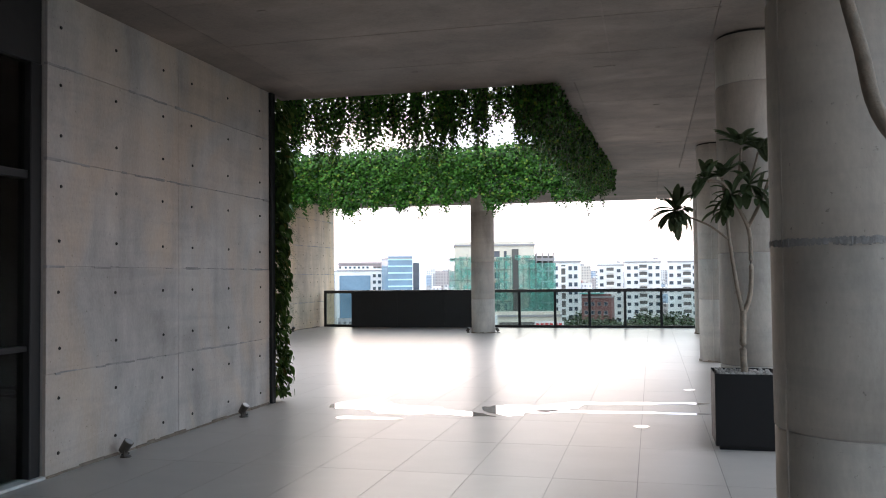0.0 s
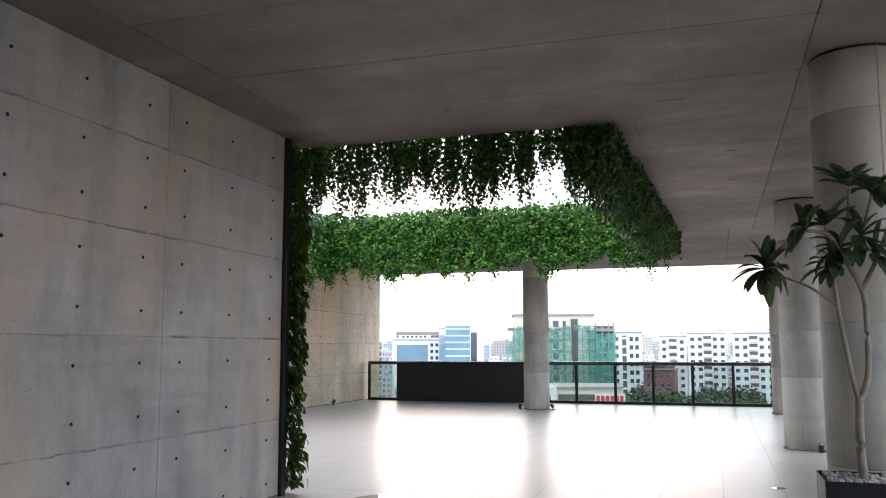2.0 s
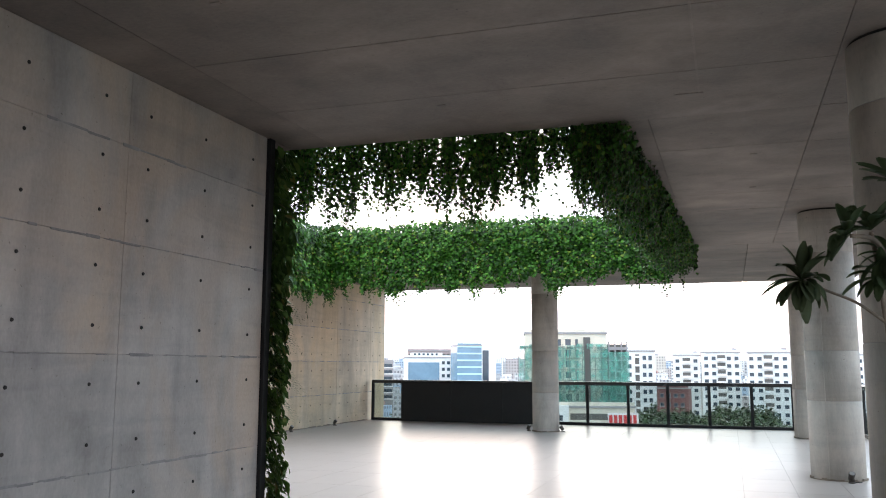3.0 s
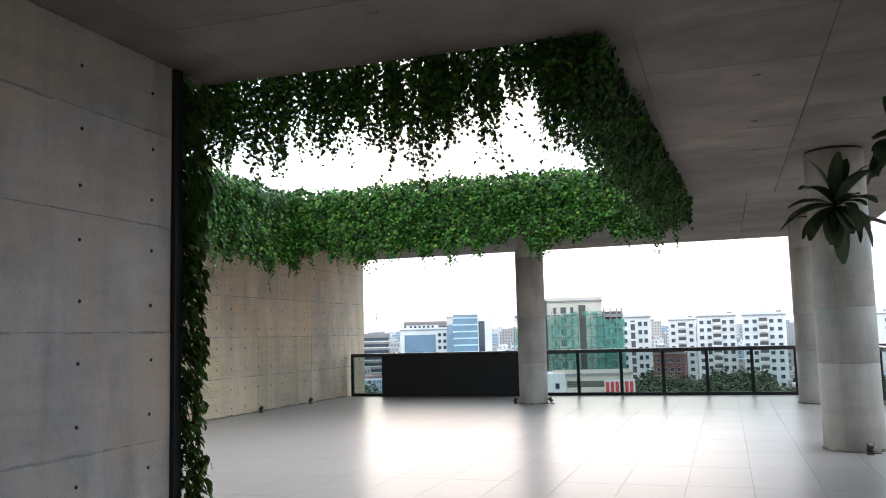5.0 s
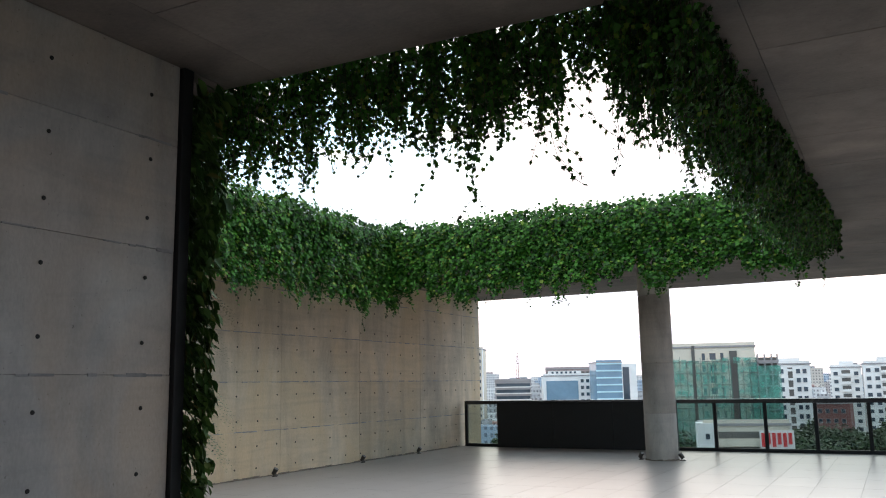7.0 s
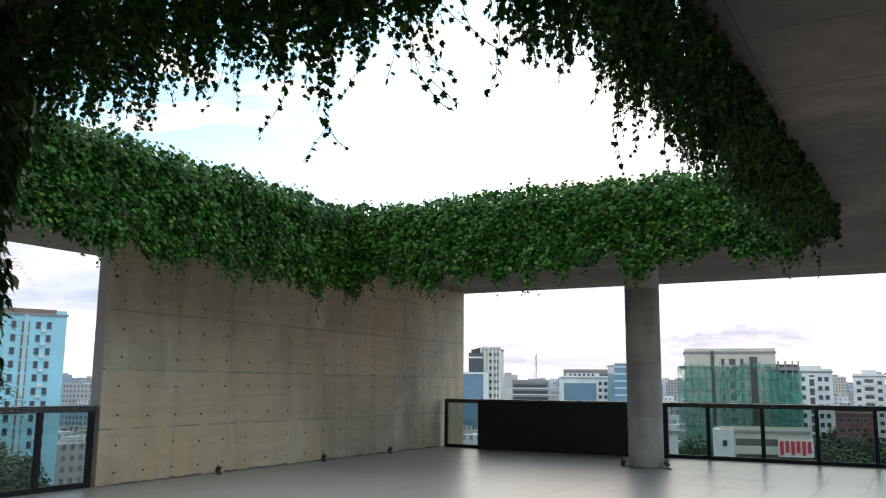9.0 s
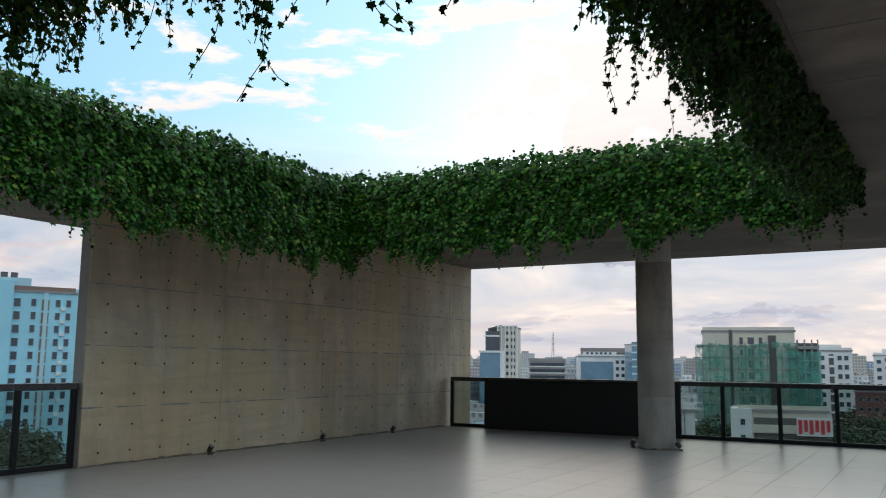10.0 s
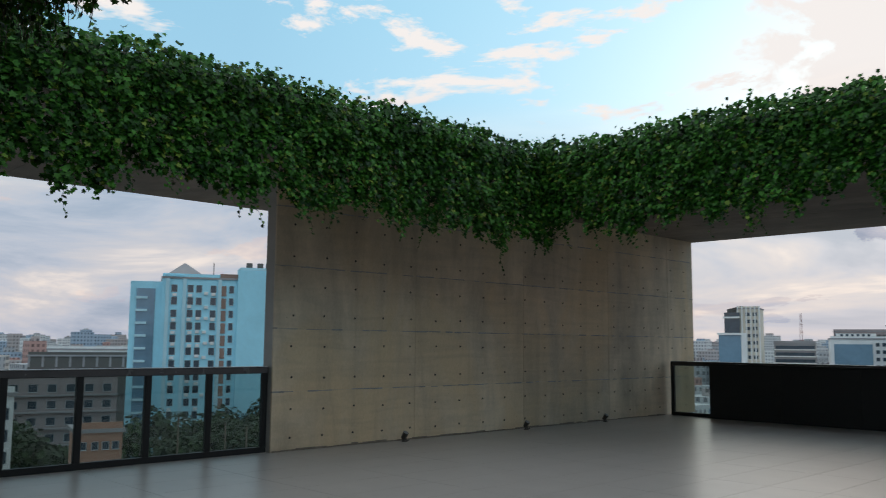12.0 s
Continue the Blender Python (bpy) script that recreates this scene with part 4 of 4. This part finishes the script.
# unfinished block wrapped in green nets
gb, gw, gh = house("construction_block", "unfinished concrete block wrapped in green safety nets", -13.4, -7.9, 250, az_z(0.0375, 250), 18, W_CREAM, 3)
L = -gw / 2
part("service_shaft", box((L + 7.0, -0.3, 0), (L + 7.9, 0, gh + 0.6)), W_DARK, gb)
part("service_shaft", box((L + 17.2, -0.3, 0), (L + 19.2, 0, gh - 1)), W_DARK, gb)
grid(gb, [L + 10.2, L + 15.2], gh, 12, 3.2, 0.8, 1.9, framem=W_CREAM)
grid(gb, [L + 12.7], gh, 12, 3.2, 1.6, 1.9, framem=W_CREAM)
for k in range(12):
    part("balcony", box((L + 11.3, -1.0, gh - 4.2 - 3.2 * k), (L + 14.0, 0, gh - 3.4 - 3.2 * k)), W_CREAM, gb)
for x0, x1, z1 in ((-1.8, 7.0, 3.6), (7.9, 12.0, 4.2), (12.2, 17.3, 3.4), (19.0, 24.2, 3.0)):
    part("safety_net", box((L + x0, -1.6, 10), (L + x1, -1.55, gh - z1)), NET, gb, "translucent green net")
part("safety_net", box((L - 1.9, -1.6, 10), (L - 1.85, 12, gh - 3)), NET, gb, "translucent green net")
for k in range(12):
    part("scaffold_rail", box((L - 2.2, -1.8, gh - 4 - 3.2 * k), (L + 24.2, -1.7, gh - 3.88 - 3.2 * k)), W_DARK, gb)
rs = random.Random(14)
pole = finish("scaffold_pole", box((-0.06, -0.06, 0), (0.06, 0.06, 34)), W_DARK)
for k in range(15):
    put("scaffold_pole", pole, gb, (L - 2.0 + 1.87 * k, -1.75, gh - 37.5 + rs.uniform(-0.8, 1.2)))
for k in range(9):
    part("net_flap", box((L - 1.6 + 2.8 * k, -1.68, gh - 4.4), (L - 1.6 + 2.8 * k + rs.uniform(1.2, 2.6), -1.64, gh - 3.4 + rs.uniform(-0.4, 0.5))), NET, gb, "torn green net edge")
fb, fw, fh = house("unfinished_tower", "open concrete frame with scaffolding and nets", -7.9, -6.6, 252, az_z(0.020, 252), 10, W_DARK, 3)
for k in range(12):
    part("floor_slab", box((-fw / 2 - 2.5, -2.2, fh - 3.2 * k - 0.4), (fw / 2, 0, fh - 3.2 * k)), W_GREY, fb)
for x in (-2.4, -0.6, 1.2, 2.7):
    part("frame_post", box((x - 0.2, -2.2, 0), (x + 0.2, -1.8, fh + 2.2)), W_GREY, fb)
part("safety_net", box((-fw / 2 - 2, -2.5, 10), (fw / 2 + 0.5, -2.45, fh - 1)), NET, fb, "translucent green net")

# white apartment towers
wb, ww, wh = house("apartment_tower", "white apartment tower with dark paired windows", -7.0, -4.7, 330, az_z(0.0165, 330), 16, W_WHITE, 12)
grid(wb, [-ww / 2 + x for x in (1.2, 3.4)] + [ww / 2 - 2.0, ww / 2 - 4.2], wh, 12, 3.2, 1.25, 1.5)
# dark strip on the wall paints the shade of an open stair
part("stair_shade_strip", box((-1.1, -0.1, 0), (0.5, 0.05, wh - 1)), W_DARK, wb)
for k in range(12):
    part("landing", box((-1.2, -0.4, wh - 2.4 - 3.2 * k), (0.6, 0, wh - 1.6 - 3.2 * k)), W_WHITE, wb)
side_grid(wb, ww / 2, (2.5, 6, 10), wh, 12, 3.2, 0.9, 1.4)
part("roof_house", box((-ww / 2, 2, wh + 0.5), (ww / 2 - 3, 9, wh + 2.4)), W_WHITE, wb)
for a0, a1, d, el, cols, seed in ((-3.6, -1.9, 380, 0.0118, 3, 1), (-1.75, 0.6, 370, 0.015, 5, 2), (1.0, 3.5, 360, 0.0148, 5, 3), (4.3, 6.4, 390, 0.013, 4, 4), (7.2, 9.6, 380, 0.012, 4, 5)):
    tb, tw, th = house("apartment_tower", "white apartment tower with balconies and small windows", a0, a1, d, az_z(el, d), 15, W_WHITE, 4 * (seed % 3) - 4)
    grid(tb, [-tw / 2 + tw * (i + 0.5) / cols for i in range(cols) if i != cols // 2], th, 12, 3.15, 1.5, 1.35)
    for k in range(12):
        part("balcony", box((-1.7, -1.3, th - 3.4 - 3.15 * k), (1.7, 0, th - 2.3 - 3.15 * k)), W_WHITE, tb)
        # flat dark sheet paints the shade behind each balcony
        part("balcony_shade_sheet", box((-1.6, -0.06, th - 2.3 - 3.15 * k), (1.6, 0.02, th - 0.9 - 3.15 * k)), W_DARK, tb)
    part("roof_house", box((-2.5, 2, th + 0.5), (3.0, 8, th + 2.8)), W_WHITE, tb)
    part("roof_tank", box((tw / 2 - 3, 3, th + 0.5), (tw / 2 - 1, 5, th + 2.0)), W_GREY, tb)

# office towers farther off
ob, ow, oh = house("office_tower", "cream tower with a stepped blue glass front", -26.7, -25.4, 420, az_z(0.041, 420), 14, W_CREAM, -8)
grid(ob, [ow / 2 - 2.0, ow / 2 - 5.2], oh, 12, 3.3, 1.9, 1.5)
for k in range(6):
    part("fin", box((-ow / 2 + ow * k / 5 - 0.25, -0.8, 0), (-ow / 2 + ow * k / 5 + 0.25, 0, oh + 1.4)), W_WHITE, ob)
part("glass_block", box((-ow / 2 - 8.5, -2.5, 0), (-ow / 2 + 2, 10, oh - 11.5)), GLASSB, ob, "dark blue glass block")
part("glass_block", box((-ow / 2 - 6, -1, oh - 11.5), (-ow / 2 + 1, 9, oh - 1.5)), GLASSW, ob)
part("cornice", box((-ow / 2 - 9, -3.2, oh - 12), (-ow / 2 + 2.4, 10, oh - 11)), W_WHITE, ob)
part("cornice", box((-ow / 2 - 6.5, -1.6, oh - 4.2), (-ow / 2 + 1, 9, oh - 3.4)), W_WHITE, ob)
part("white_edge", box((-ow / 2 + 1.6, -2.8, 0), (-ow / 2 + 4.0, 0, oh - 11.0)), W_WHITE, ob)
for r0 in range(6):
    part("roof_crown", box((-ow / 2 - 5 + 1.1 * r0, 1 + 0.4 * r0, oh - 1.5), (-ow / 2 - 4 + 1.1 * r0, 7, oh + 0.3 * r0 + 0.2)), W_DARK, ob)
lb, lw, lh = house("office_block", "white office block with a wide blue glass front", -21.4, -18.0, 420, az_z(0.0085, 420), 20, W_WHITE, 4)
part("curtain_glass", box((-lw / 2 + 1.5, -0.3, 4), (lw / 2 - 8, 0, lh - 2.2)), GLASSB, lb)
grid(lb, [lw / 2 - 6, lw / 2 - 3.4, lw / 2 - 1.2], lh, 8, 3.2, 1.4, 1.5)
part("roof_house", box((-lw / 2 + 3, 5, lh + 0.5), (lw / 2 - 6, 12, lh + 2.6)), W_WHITE, lb)
grid(lb, [-lw / 2 + 5 + 2.2 * i for i in range(6)], lh + 2.9, 1, 3, 1.0, 1.0, y=5.0, first=0.6)
cb, cbw, cbh = house("concrete_frame_block", "grey unfinished block, the shade of its open floors painted dark", -21.2, -17.8, 520, az_z(0.0165, 520), 14, W_PINK, 0)
# dark fills in the window grid paint the shade inside open floors
grid(cb, [-cbw / 2 + 1.6 + 2.6 * i for i in range(int(cbw / 2.6))], cbh, 4, 3.2, 1.9, 1.9, framem=W_PINK, glassm=W_DARK)
bb, bw, bh = house("glass_tower", "pale blue glass office tower", -17.9, -16.2, 400, az_z(0.0228, 400), 14, GLASSB, 14)
for k in range(12):
    part("spandrel", box((-bw / 2 - 0.1, -0.25, bh - 3.2 * k - 0.7), (bw / 2 + 0.1, 0, bh - 3.2 * k)), W_CYAN2, bb)
part("stair_core", box((bw / 2, 0, 0), (bw / 2 + 7, 10, bh - 0.5)), W_WHITE, bb)
part("core_stripe", box((bw / 2 + 0.4, -0.2, 0), (bw / 2 + 3.4, 0, bh - 2)), GLASSW, bb)
gb2, g2w, g2h = house("grey_office", "grey office block with dark ribbon windows", -24.6, -22.2, 440, az_z(0.0035, 440), 14, W_GREY, 0)
for k in range(6):
    part("ribbon_window", box((-g2w / 2 + 0.6, -0.15, g2h - 2.6 - 3.2 * k), (g2w / 2 - 0.6, 0.1, g2h - 1.0 - 3.2 * k)), GLASSW, gb2)
    part("ribbon_ledge", box((-g2w / 2, -0.5, g2h - 3.2 - 3.2 * k), (g2w / 2, 0, g2h - 2.6 - 3.2 * k)), W_WHITE, gb2)
mast = base("lattice_mast", (-380 * math.sin(radians(23.0)), EYE_Y + 700 * math.cos(radians(23.0)), GROUND_Z), "thin steel telecom mast", "mast")
mast.matrix_world = pose(-700 * math.sin(radians(23.0)), EYE_Y + 700 * math.cos(radians(23.0)), GROUND_Z)
for x, y in ((-1, -1), (1, -1), (0, 1)):
    part("mast_leg", limb([(x * 2, y * 2, 0), (x * 0.4, y * 0.4, 60)], [0.22, 0.16], 5), W_BRICK, mast)
for k in range(10):
    part("mast_brace", box((-2 + 0.16 * k, -2 + 0.16 * k, 6 * k + 3), (2 - 0.16 * k, 2 - 0.16 * k, 6 * k + 3.3)), W_BRICK, mast)

# low buildings near the foot
rb, rw, rh = house("market_hall", "low white market building with ribbon balconies and a red sign", -11.4, -6.2, 190, az_z(-0.049, 190), 16, W_CREAM, 6)
for k in range(4):
    # dark strips on the flat wall paint the shade above the balcony bands
    part("ribbon_shade_sheet", box((-rw / 2 + 3, -0.05, rh - 2.6 - 3.2 * k), (rw / 2, 0.1, rh - 1.2 - 3.2 * k)), W_DARK, rb)
    part("balcony_band", box((-rw / 2 + 2.6, -0.8, rh - 4.2 - 3.2 * k), (rw / 2, 0, rh - 2.7 - 3.2 * k)), W_CREAM, rb)
part("end_block", box((-rw / 2 - 1.2, -1.0, 0), (-rw / 2 + 2.6, 6, rh + 0.6)), W_WHITE, rb)
grid(rb, [-rw / 2 + 0.8], rh, 3, 3.2, 0.8, 1.1, y=-1.0)
sign = part("sign_board", box((rw / 2 - 6.2, -1.7, rh - 4.6), (rw / 2 + 0.5, -1.5, rh - 0.9)), W_WHITE, rb, "white board with red lettering bars")
for k in range(6):
    part("lettering_bar", box((rw / 2 - 5.9 + 1.05 * k, -1.85, rh - 4.2 + 0.5 * (k % 2)), (rw / 2 - 5.2 + 1.05 * k, -1.7, rh - 1.4)), W_RED, sign)
kb, kw, kh = house("brick_house", "red brick house with a teal roof sheet", -4.7, -2.7, 300, az_z(-0.026, 300), 12, W_BRICK, -6)
grid(kb, [-kw / 2 + 1.6 + 2.3 * i for i in range(4)], kh, 4, 3.1, 1.1, 1.2)
part("roof_sheet", box((-kw / 2 - 0.8, -0.8, kh + 1.3), (kw / 2 - 3, 8, kh + 1.6)), W_TEAL, kb)
sb, sw, sh = house("white_shed", "small white windowless building", -15.3, -14.0, 150, az_z(-0.052, 150), 9, W_WHITE, 8)
part("down_pipe", box((-0.1, -0.2, 0), (0.1, 0, sh)), W_GREY, sb)
pb, pw, ph = house("residential_block", "grey pink residential block with ledges", -75.0, -66.3, 185, az_z(-0.038, 185), 16, W_PINK, 6)
grid(pb, [-pw / 2 + 2.4 + 3.4 * i for i in range(int(pw / 3.4))], ph, 8, 3.2, 1.5, 1.4)
for k in range(8):
    part("ledge", box((-pw / 2 - 0.2, -0.7, ph - 3.9 - 3.2 * k), (pw / 2 + 0.2, 0, ph - 3.6 - 3.2 * k)), W_GREY, pb)
db, dw, dh = house("long_dark_block", "dark weathered block with an open roof floor", -71.6, -65.2, 270, az_z(-0.017, 270), 16, W_DARK, 0)
for k in range(9):
    part("roof_post", box((-dw / 2 + 3.6 * k, -0.1, dh - 3), (-dw / 2 + 3.6 * k + 0.6, 0.05, dh)), W_GREY, db)
wl, wlw, wlh = house("white_roof_block", "long white block beyond the roofs", -70.6, -65.4, 330, az_z(-0.010, 330), 12, W_WHITE, 0)
grid(wl, [-wlw / 2 + 2 + 3.3 * i for i in range(int(wlw / 3.3))], wlh, 3, 3.2, 1.4, 1.3)
ob2, o2w, o2h = house("terracotta_house", "small terracotta house with square windows", -68.4, -65.7, 120, az_z(-0.098, 120), 7, W_TERRA, 8)
grid(ob2, [-1.9, -0.5, 0.8, 2.0], o2h, 3, 3.0, 0.7, 0.9, first=1.2)
wl2, _, wl2h = house("balcony_block", "white block with railed balconies", -74.5, -71.9, 130, az_z(-0.058, 130), 9, W_WHITE, 4)
grid(wl2, [0.2, 1.9], wl2h, 7, 2.9, 0.9, 1.5)

# distant city, too many roofs to count
rc = random.Random(21)
bm = bmesh.new()
cols = []
for i in range(2600):
    a = radians(rc.uniform(-95, 28))
    d = rc.uniform(430, 2600) if i > 260 else rc.uniform(260, 430)
    top = rc.gauss(-14, 6) if d < 800 else rc.gauss(-8 + d * 0.004, 10)
    top = min(top, EYE_Z + d * rc.choice((0.004, 0.006, 0.008, 0.012)))
    top = min(top, -15 - rc.uniform(0, 5)) if d < 430 else top
    w, dep = rc.uniform(9, 26), rc.uniform(9, 20)
    x, y = d * math.sin(a), d * math.cos(a)
    box((x - w / 2, y - dep / 2, GROUND_Z), (x + w / 2, y + dep / 2, max(top, GROUND_Z + 8)), 0, bm)
    if rc.random() < 0.6:
        box((x - w / 5, y - dep / 5, max(top, GROUND_Z + 8)), (x + w / 6, y + dep / 5, max(top, GROUND_Z + 8) + rc.uniform(1.5, 4)), 0, bm)
far = bpy.data.materials.new("distant_facades")
far.use_nodes = True
ft = far.node_tree
fp_ = ft.nodes["Principled BSDF"]
fg = ft.nodes.new("ShaderNodeNewGeometry")
# wall colours vary by block, kept pale to paint in the distance haze
wall_c = ramp(ft, fg.outputs["Random Per Island"], [(0.0, (0.44, 0.43, 0.43)), (0.25, (0.66, 0.64, 0.63)), (0.45, (0.48, 0.42, 0.40)), (0.6, (0.76, 0.74, 0.72)), (0.78, (0.38, 0.46, 0.55)), (0.9, (0.60, 0.54, 0.48)), (0.97, (0.50, 0.30, 0.26))], "CONSTANT")
bt = ft.nodes.new("ShaderNodeTexBrick")
bt.offset = 0.0
for k, v in (("Color1", (0.33, 0.34, 0.36, 1)), ("Color2", (0.5, 0.5, 0.52, 1)), ("Mortar", (1, 1, 1, 1)), ("Scale", 1.0), ("Mortar Size", 0.8), ("Brick Width", 3.0), ("Row Height", 3.2)):
    bt.inputs[k].default_value = v
sx = ft.nodes.new("ShaderNodeSeparateXYZ")
ft.links.new(fg.outputs["Position"], sx.inputs[0])
cx = ft.nodes.new("ShaderNodeCombineXYZ")
addn = ft.nodes.new("ShaderNodeMath")
ft.links.new(sx.outputs[0], addn.inputs[0]), ft.links.new(sx.outputs[1], addn.inputs[1])
ft.links.new(addn.outputs[0], cx.inputs[0]), ft.links.new(sx.outputs[2], cx.inputs[1])
ft.links.new(cx.outputs[0], bt.inputs["Vector"])
ft.links.new(mixc(ft, 1.0, wall_c, bt.outputs["Color"], "MULTIPLY"), fp_.inputs["Base Color"])
fp_.inputs["Roughness"].default_value = 0.8
tagged(new("distant_city", finish("distant_city", bm, far)), "crowd of distant city blocks, haze put into their pale colours", "city", kind="stuff")

bm = bmesh.new()
bmesh.ops.create_circle(bm, cap_ends=True, segments=64, radius=4600, matrix=Matrix.Translation((0, 0, GROUND_Z)))
tagged(new("ground", finish("ground", bm, material("city_ground", (0.13, 0.125, 0.11), 0.9, vary=0.4, scale=0.02, fine=0.3, bump=0))), "grey and green city ground far below", "ground", kind="structure")


# ---- trees in the streets below ----
TREE_LEAF = leafmat("street_tree_leaf", (0.018, 0.040, 0.014), (0.05, 0.085, 0.03))
PALM_LEAF = leafmat("palm_leaf", (0.03, 0.05, 0.02), (0.08, 0.11, 0.045))


def tree(seed, h):
    r = np.random.RandomState(seed)
    rr = random.Random(seed)
    t = base("street_tree", (0, 0, 0), "dark leafy broad tree among the buildings", "tree", "street trees")
    trunk = limb([(0, 0, 0), (0.2, 0.1, h * 0.3), (0.1, 0.3, h * 0.6)], [0.38, 0.3, 0.16], 7)
    lobes = []
    for k in range(9):
        a = 2.4 * k
        p = (math.cos(a) * h * rr.uniform(0.12, 0.34), math.sin(a) * h * rr.uniform(0.12, 0.34), h * rr.uniform(0.5, 0.88))
        lobes.append(p)
        limb([(0.1, 0.2, h * 0.4), (p[0] * 0.6, p[1] * 0.6, p[2] * 0.85), p], [0.16, 0.1, 0.04], 5, trunk)
    part("trunk", trunk, BARK, t)
    C, N, S = [], [], []
    for p in lobes:
        for _ in range(150):
            v = r.normal(0, 1, 3)
            v /= np.linalg.norm(v)
            C.append(np.array(p) + v * h * 0.16 * r.uniform(0.6, 1.15) * np.array((1, 1, 0.75)))
            N.append(v + r.normal(0, 0.4, 3) + np.array((0, 0, 0.5)))
            S.append(r.uniform(0.5, 1.1))
    part("crown", leaf_mesh("crown", C, N, r.normal(0, 1, (len(C), 3)), S, IVY_SHAPE, TREE_LEAF), None, t)
    return t


def palm(seed, h):
    r = np.random.RandomState(seed)
    t = base("palm_tree", (0, 0, 0), "tall palm with drooping fronds", "tree", "palms below the terrace")
    part("trunk", limb([(0, 0, 0), (0.3, 0, h * 0.5), (0.2, 0.2, h)], [0.25, 0.2, 0.16], 8), BARK, t)
    C, N, U, S = [], [], [], []
    for k in range(12):
        a, ln = 2.4 * k, r.uniform(2.6, 3.6)
        up = r.uniform(0.2, 1.0)
        for i in range(14):
            u = (i + 1) / 14
            rad, z = ln * u, h + ln * (up * u - 0.95 * u * u)
            for s in (-1, 1):
                C.append((0.2 + math.cos(a) * rad - s * 0.3 * math.sin(a) * (1.1 - u), 0.2 + math.sin(a) * rad + s * 0.3 * math.cos(a) * (1.1 - u), z - 0.15))
                N.append((r.normal(0, 0.3), r.normal(0, 0.3), 1)), U.append((-s * math.sin(a), s * math.cos(a), -0.7)), S.append(1.0 * (1.15 - 0.6 * u))
    part("fronds", leaf_mesh("fronds", C, N, U, S, [(0, -0.5), (0.07, 0), (0, 0.5), (-0.07, 0)], PALM_LEAF), None, t)
    return t


kinds = [tree(40 + k, h) for k, h in enumerate((16.0, 20.0, 23.0))]
palms = [palm(70, 19.0), palm(71, 21.0)]
spots_t = []
rt = random.Random(77)
for a0, a1, d0, d1, n in ((-6.2, 9.0, 210, 320, 60), (-15.5, -6.4, 205, 235, 9), (-14, -5.0, 120, 165, 12), (-26.5, -22, 150, 330, 12), (-64, -54, 150, 205, 18), (-76, -66, 140, 170, 6)):
    for _ in range(n):
        spots_t.append((rt.uniform(a0, a1), rt.uniform(d0, d1)))
used = set()
for i, (a, d) in enumerate(spots_t):
    src = kinds[i % 3]
    x, y = EYE_X + d * math.sin(radians(a)), EYE_Y + d * math.cos(radians(a))
    m = pose(x, y, GROUND_Z, 0, 0, rt.uniform(0, 360))
    if i < 3:
        src.matrix_world = m
    else:
        copy_thing(src, m)
for i, (a, d) in enumerate(((-60.9, 128), (-58.3, 122), (-59.6, 150), (-62.4, 140))):
    m = pose(EYE_X + d * math.sin(radians(a)), EYE_Y + d * math.cos(radians(a)), GROUND_Z + 2.0, 0, 0, 70 * i)
    if i < 2:
        palms[i].matrix_world = m
    else:
        copy_thing(palms[i % 2], m)

# ---- floor tiles, 0.59 by 1.18 m ----
TX, TY = 0.59, 1.18
tile_mesh = finish("floor_tile", box((0.002, 0.002, -0.012), (TX - 0.002, TY - 0.002, 0.0)), TILE)
rest = bmesh.new()
ix0, iy0 = -17, -6
count = 0
for i in range(ix0, 6):
    for j in range(iy0, 20):
        x, y = -0.094 + TX * i, 7.09 + TY * (j - 6)
        if x < X0 or x + TX > X1 or y + TY > Y1 or y < Y0:
            xa, xb, ya, yb = max(x, X0), min(x + TX, X1), max(y, Y0), min(y + TY, Y1)
            if xb - xa > 0.02 and yb - ya > 0.02:
                box((xa + 0.0015, ya + 0.0015, -0.012), (xb - 0.0015, yb - 0.0015, 0.0), 0, rest)
        elif x > -5 and 1.0 < y < 21 and count < 300 and not (x < WALL_A and y < 8.9):
            put("floor_tile", tile_mesh, floor, (x, y, 0))
            count += 1
        else:
            box((x + 0.002, y + 0.002, -0.012), (x + TX - 0.002, y + TY - 0.002, 0.0), 0, rest)
tagged(part("floor_tiles", rest, TILE, floor), kind="stuff")
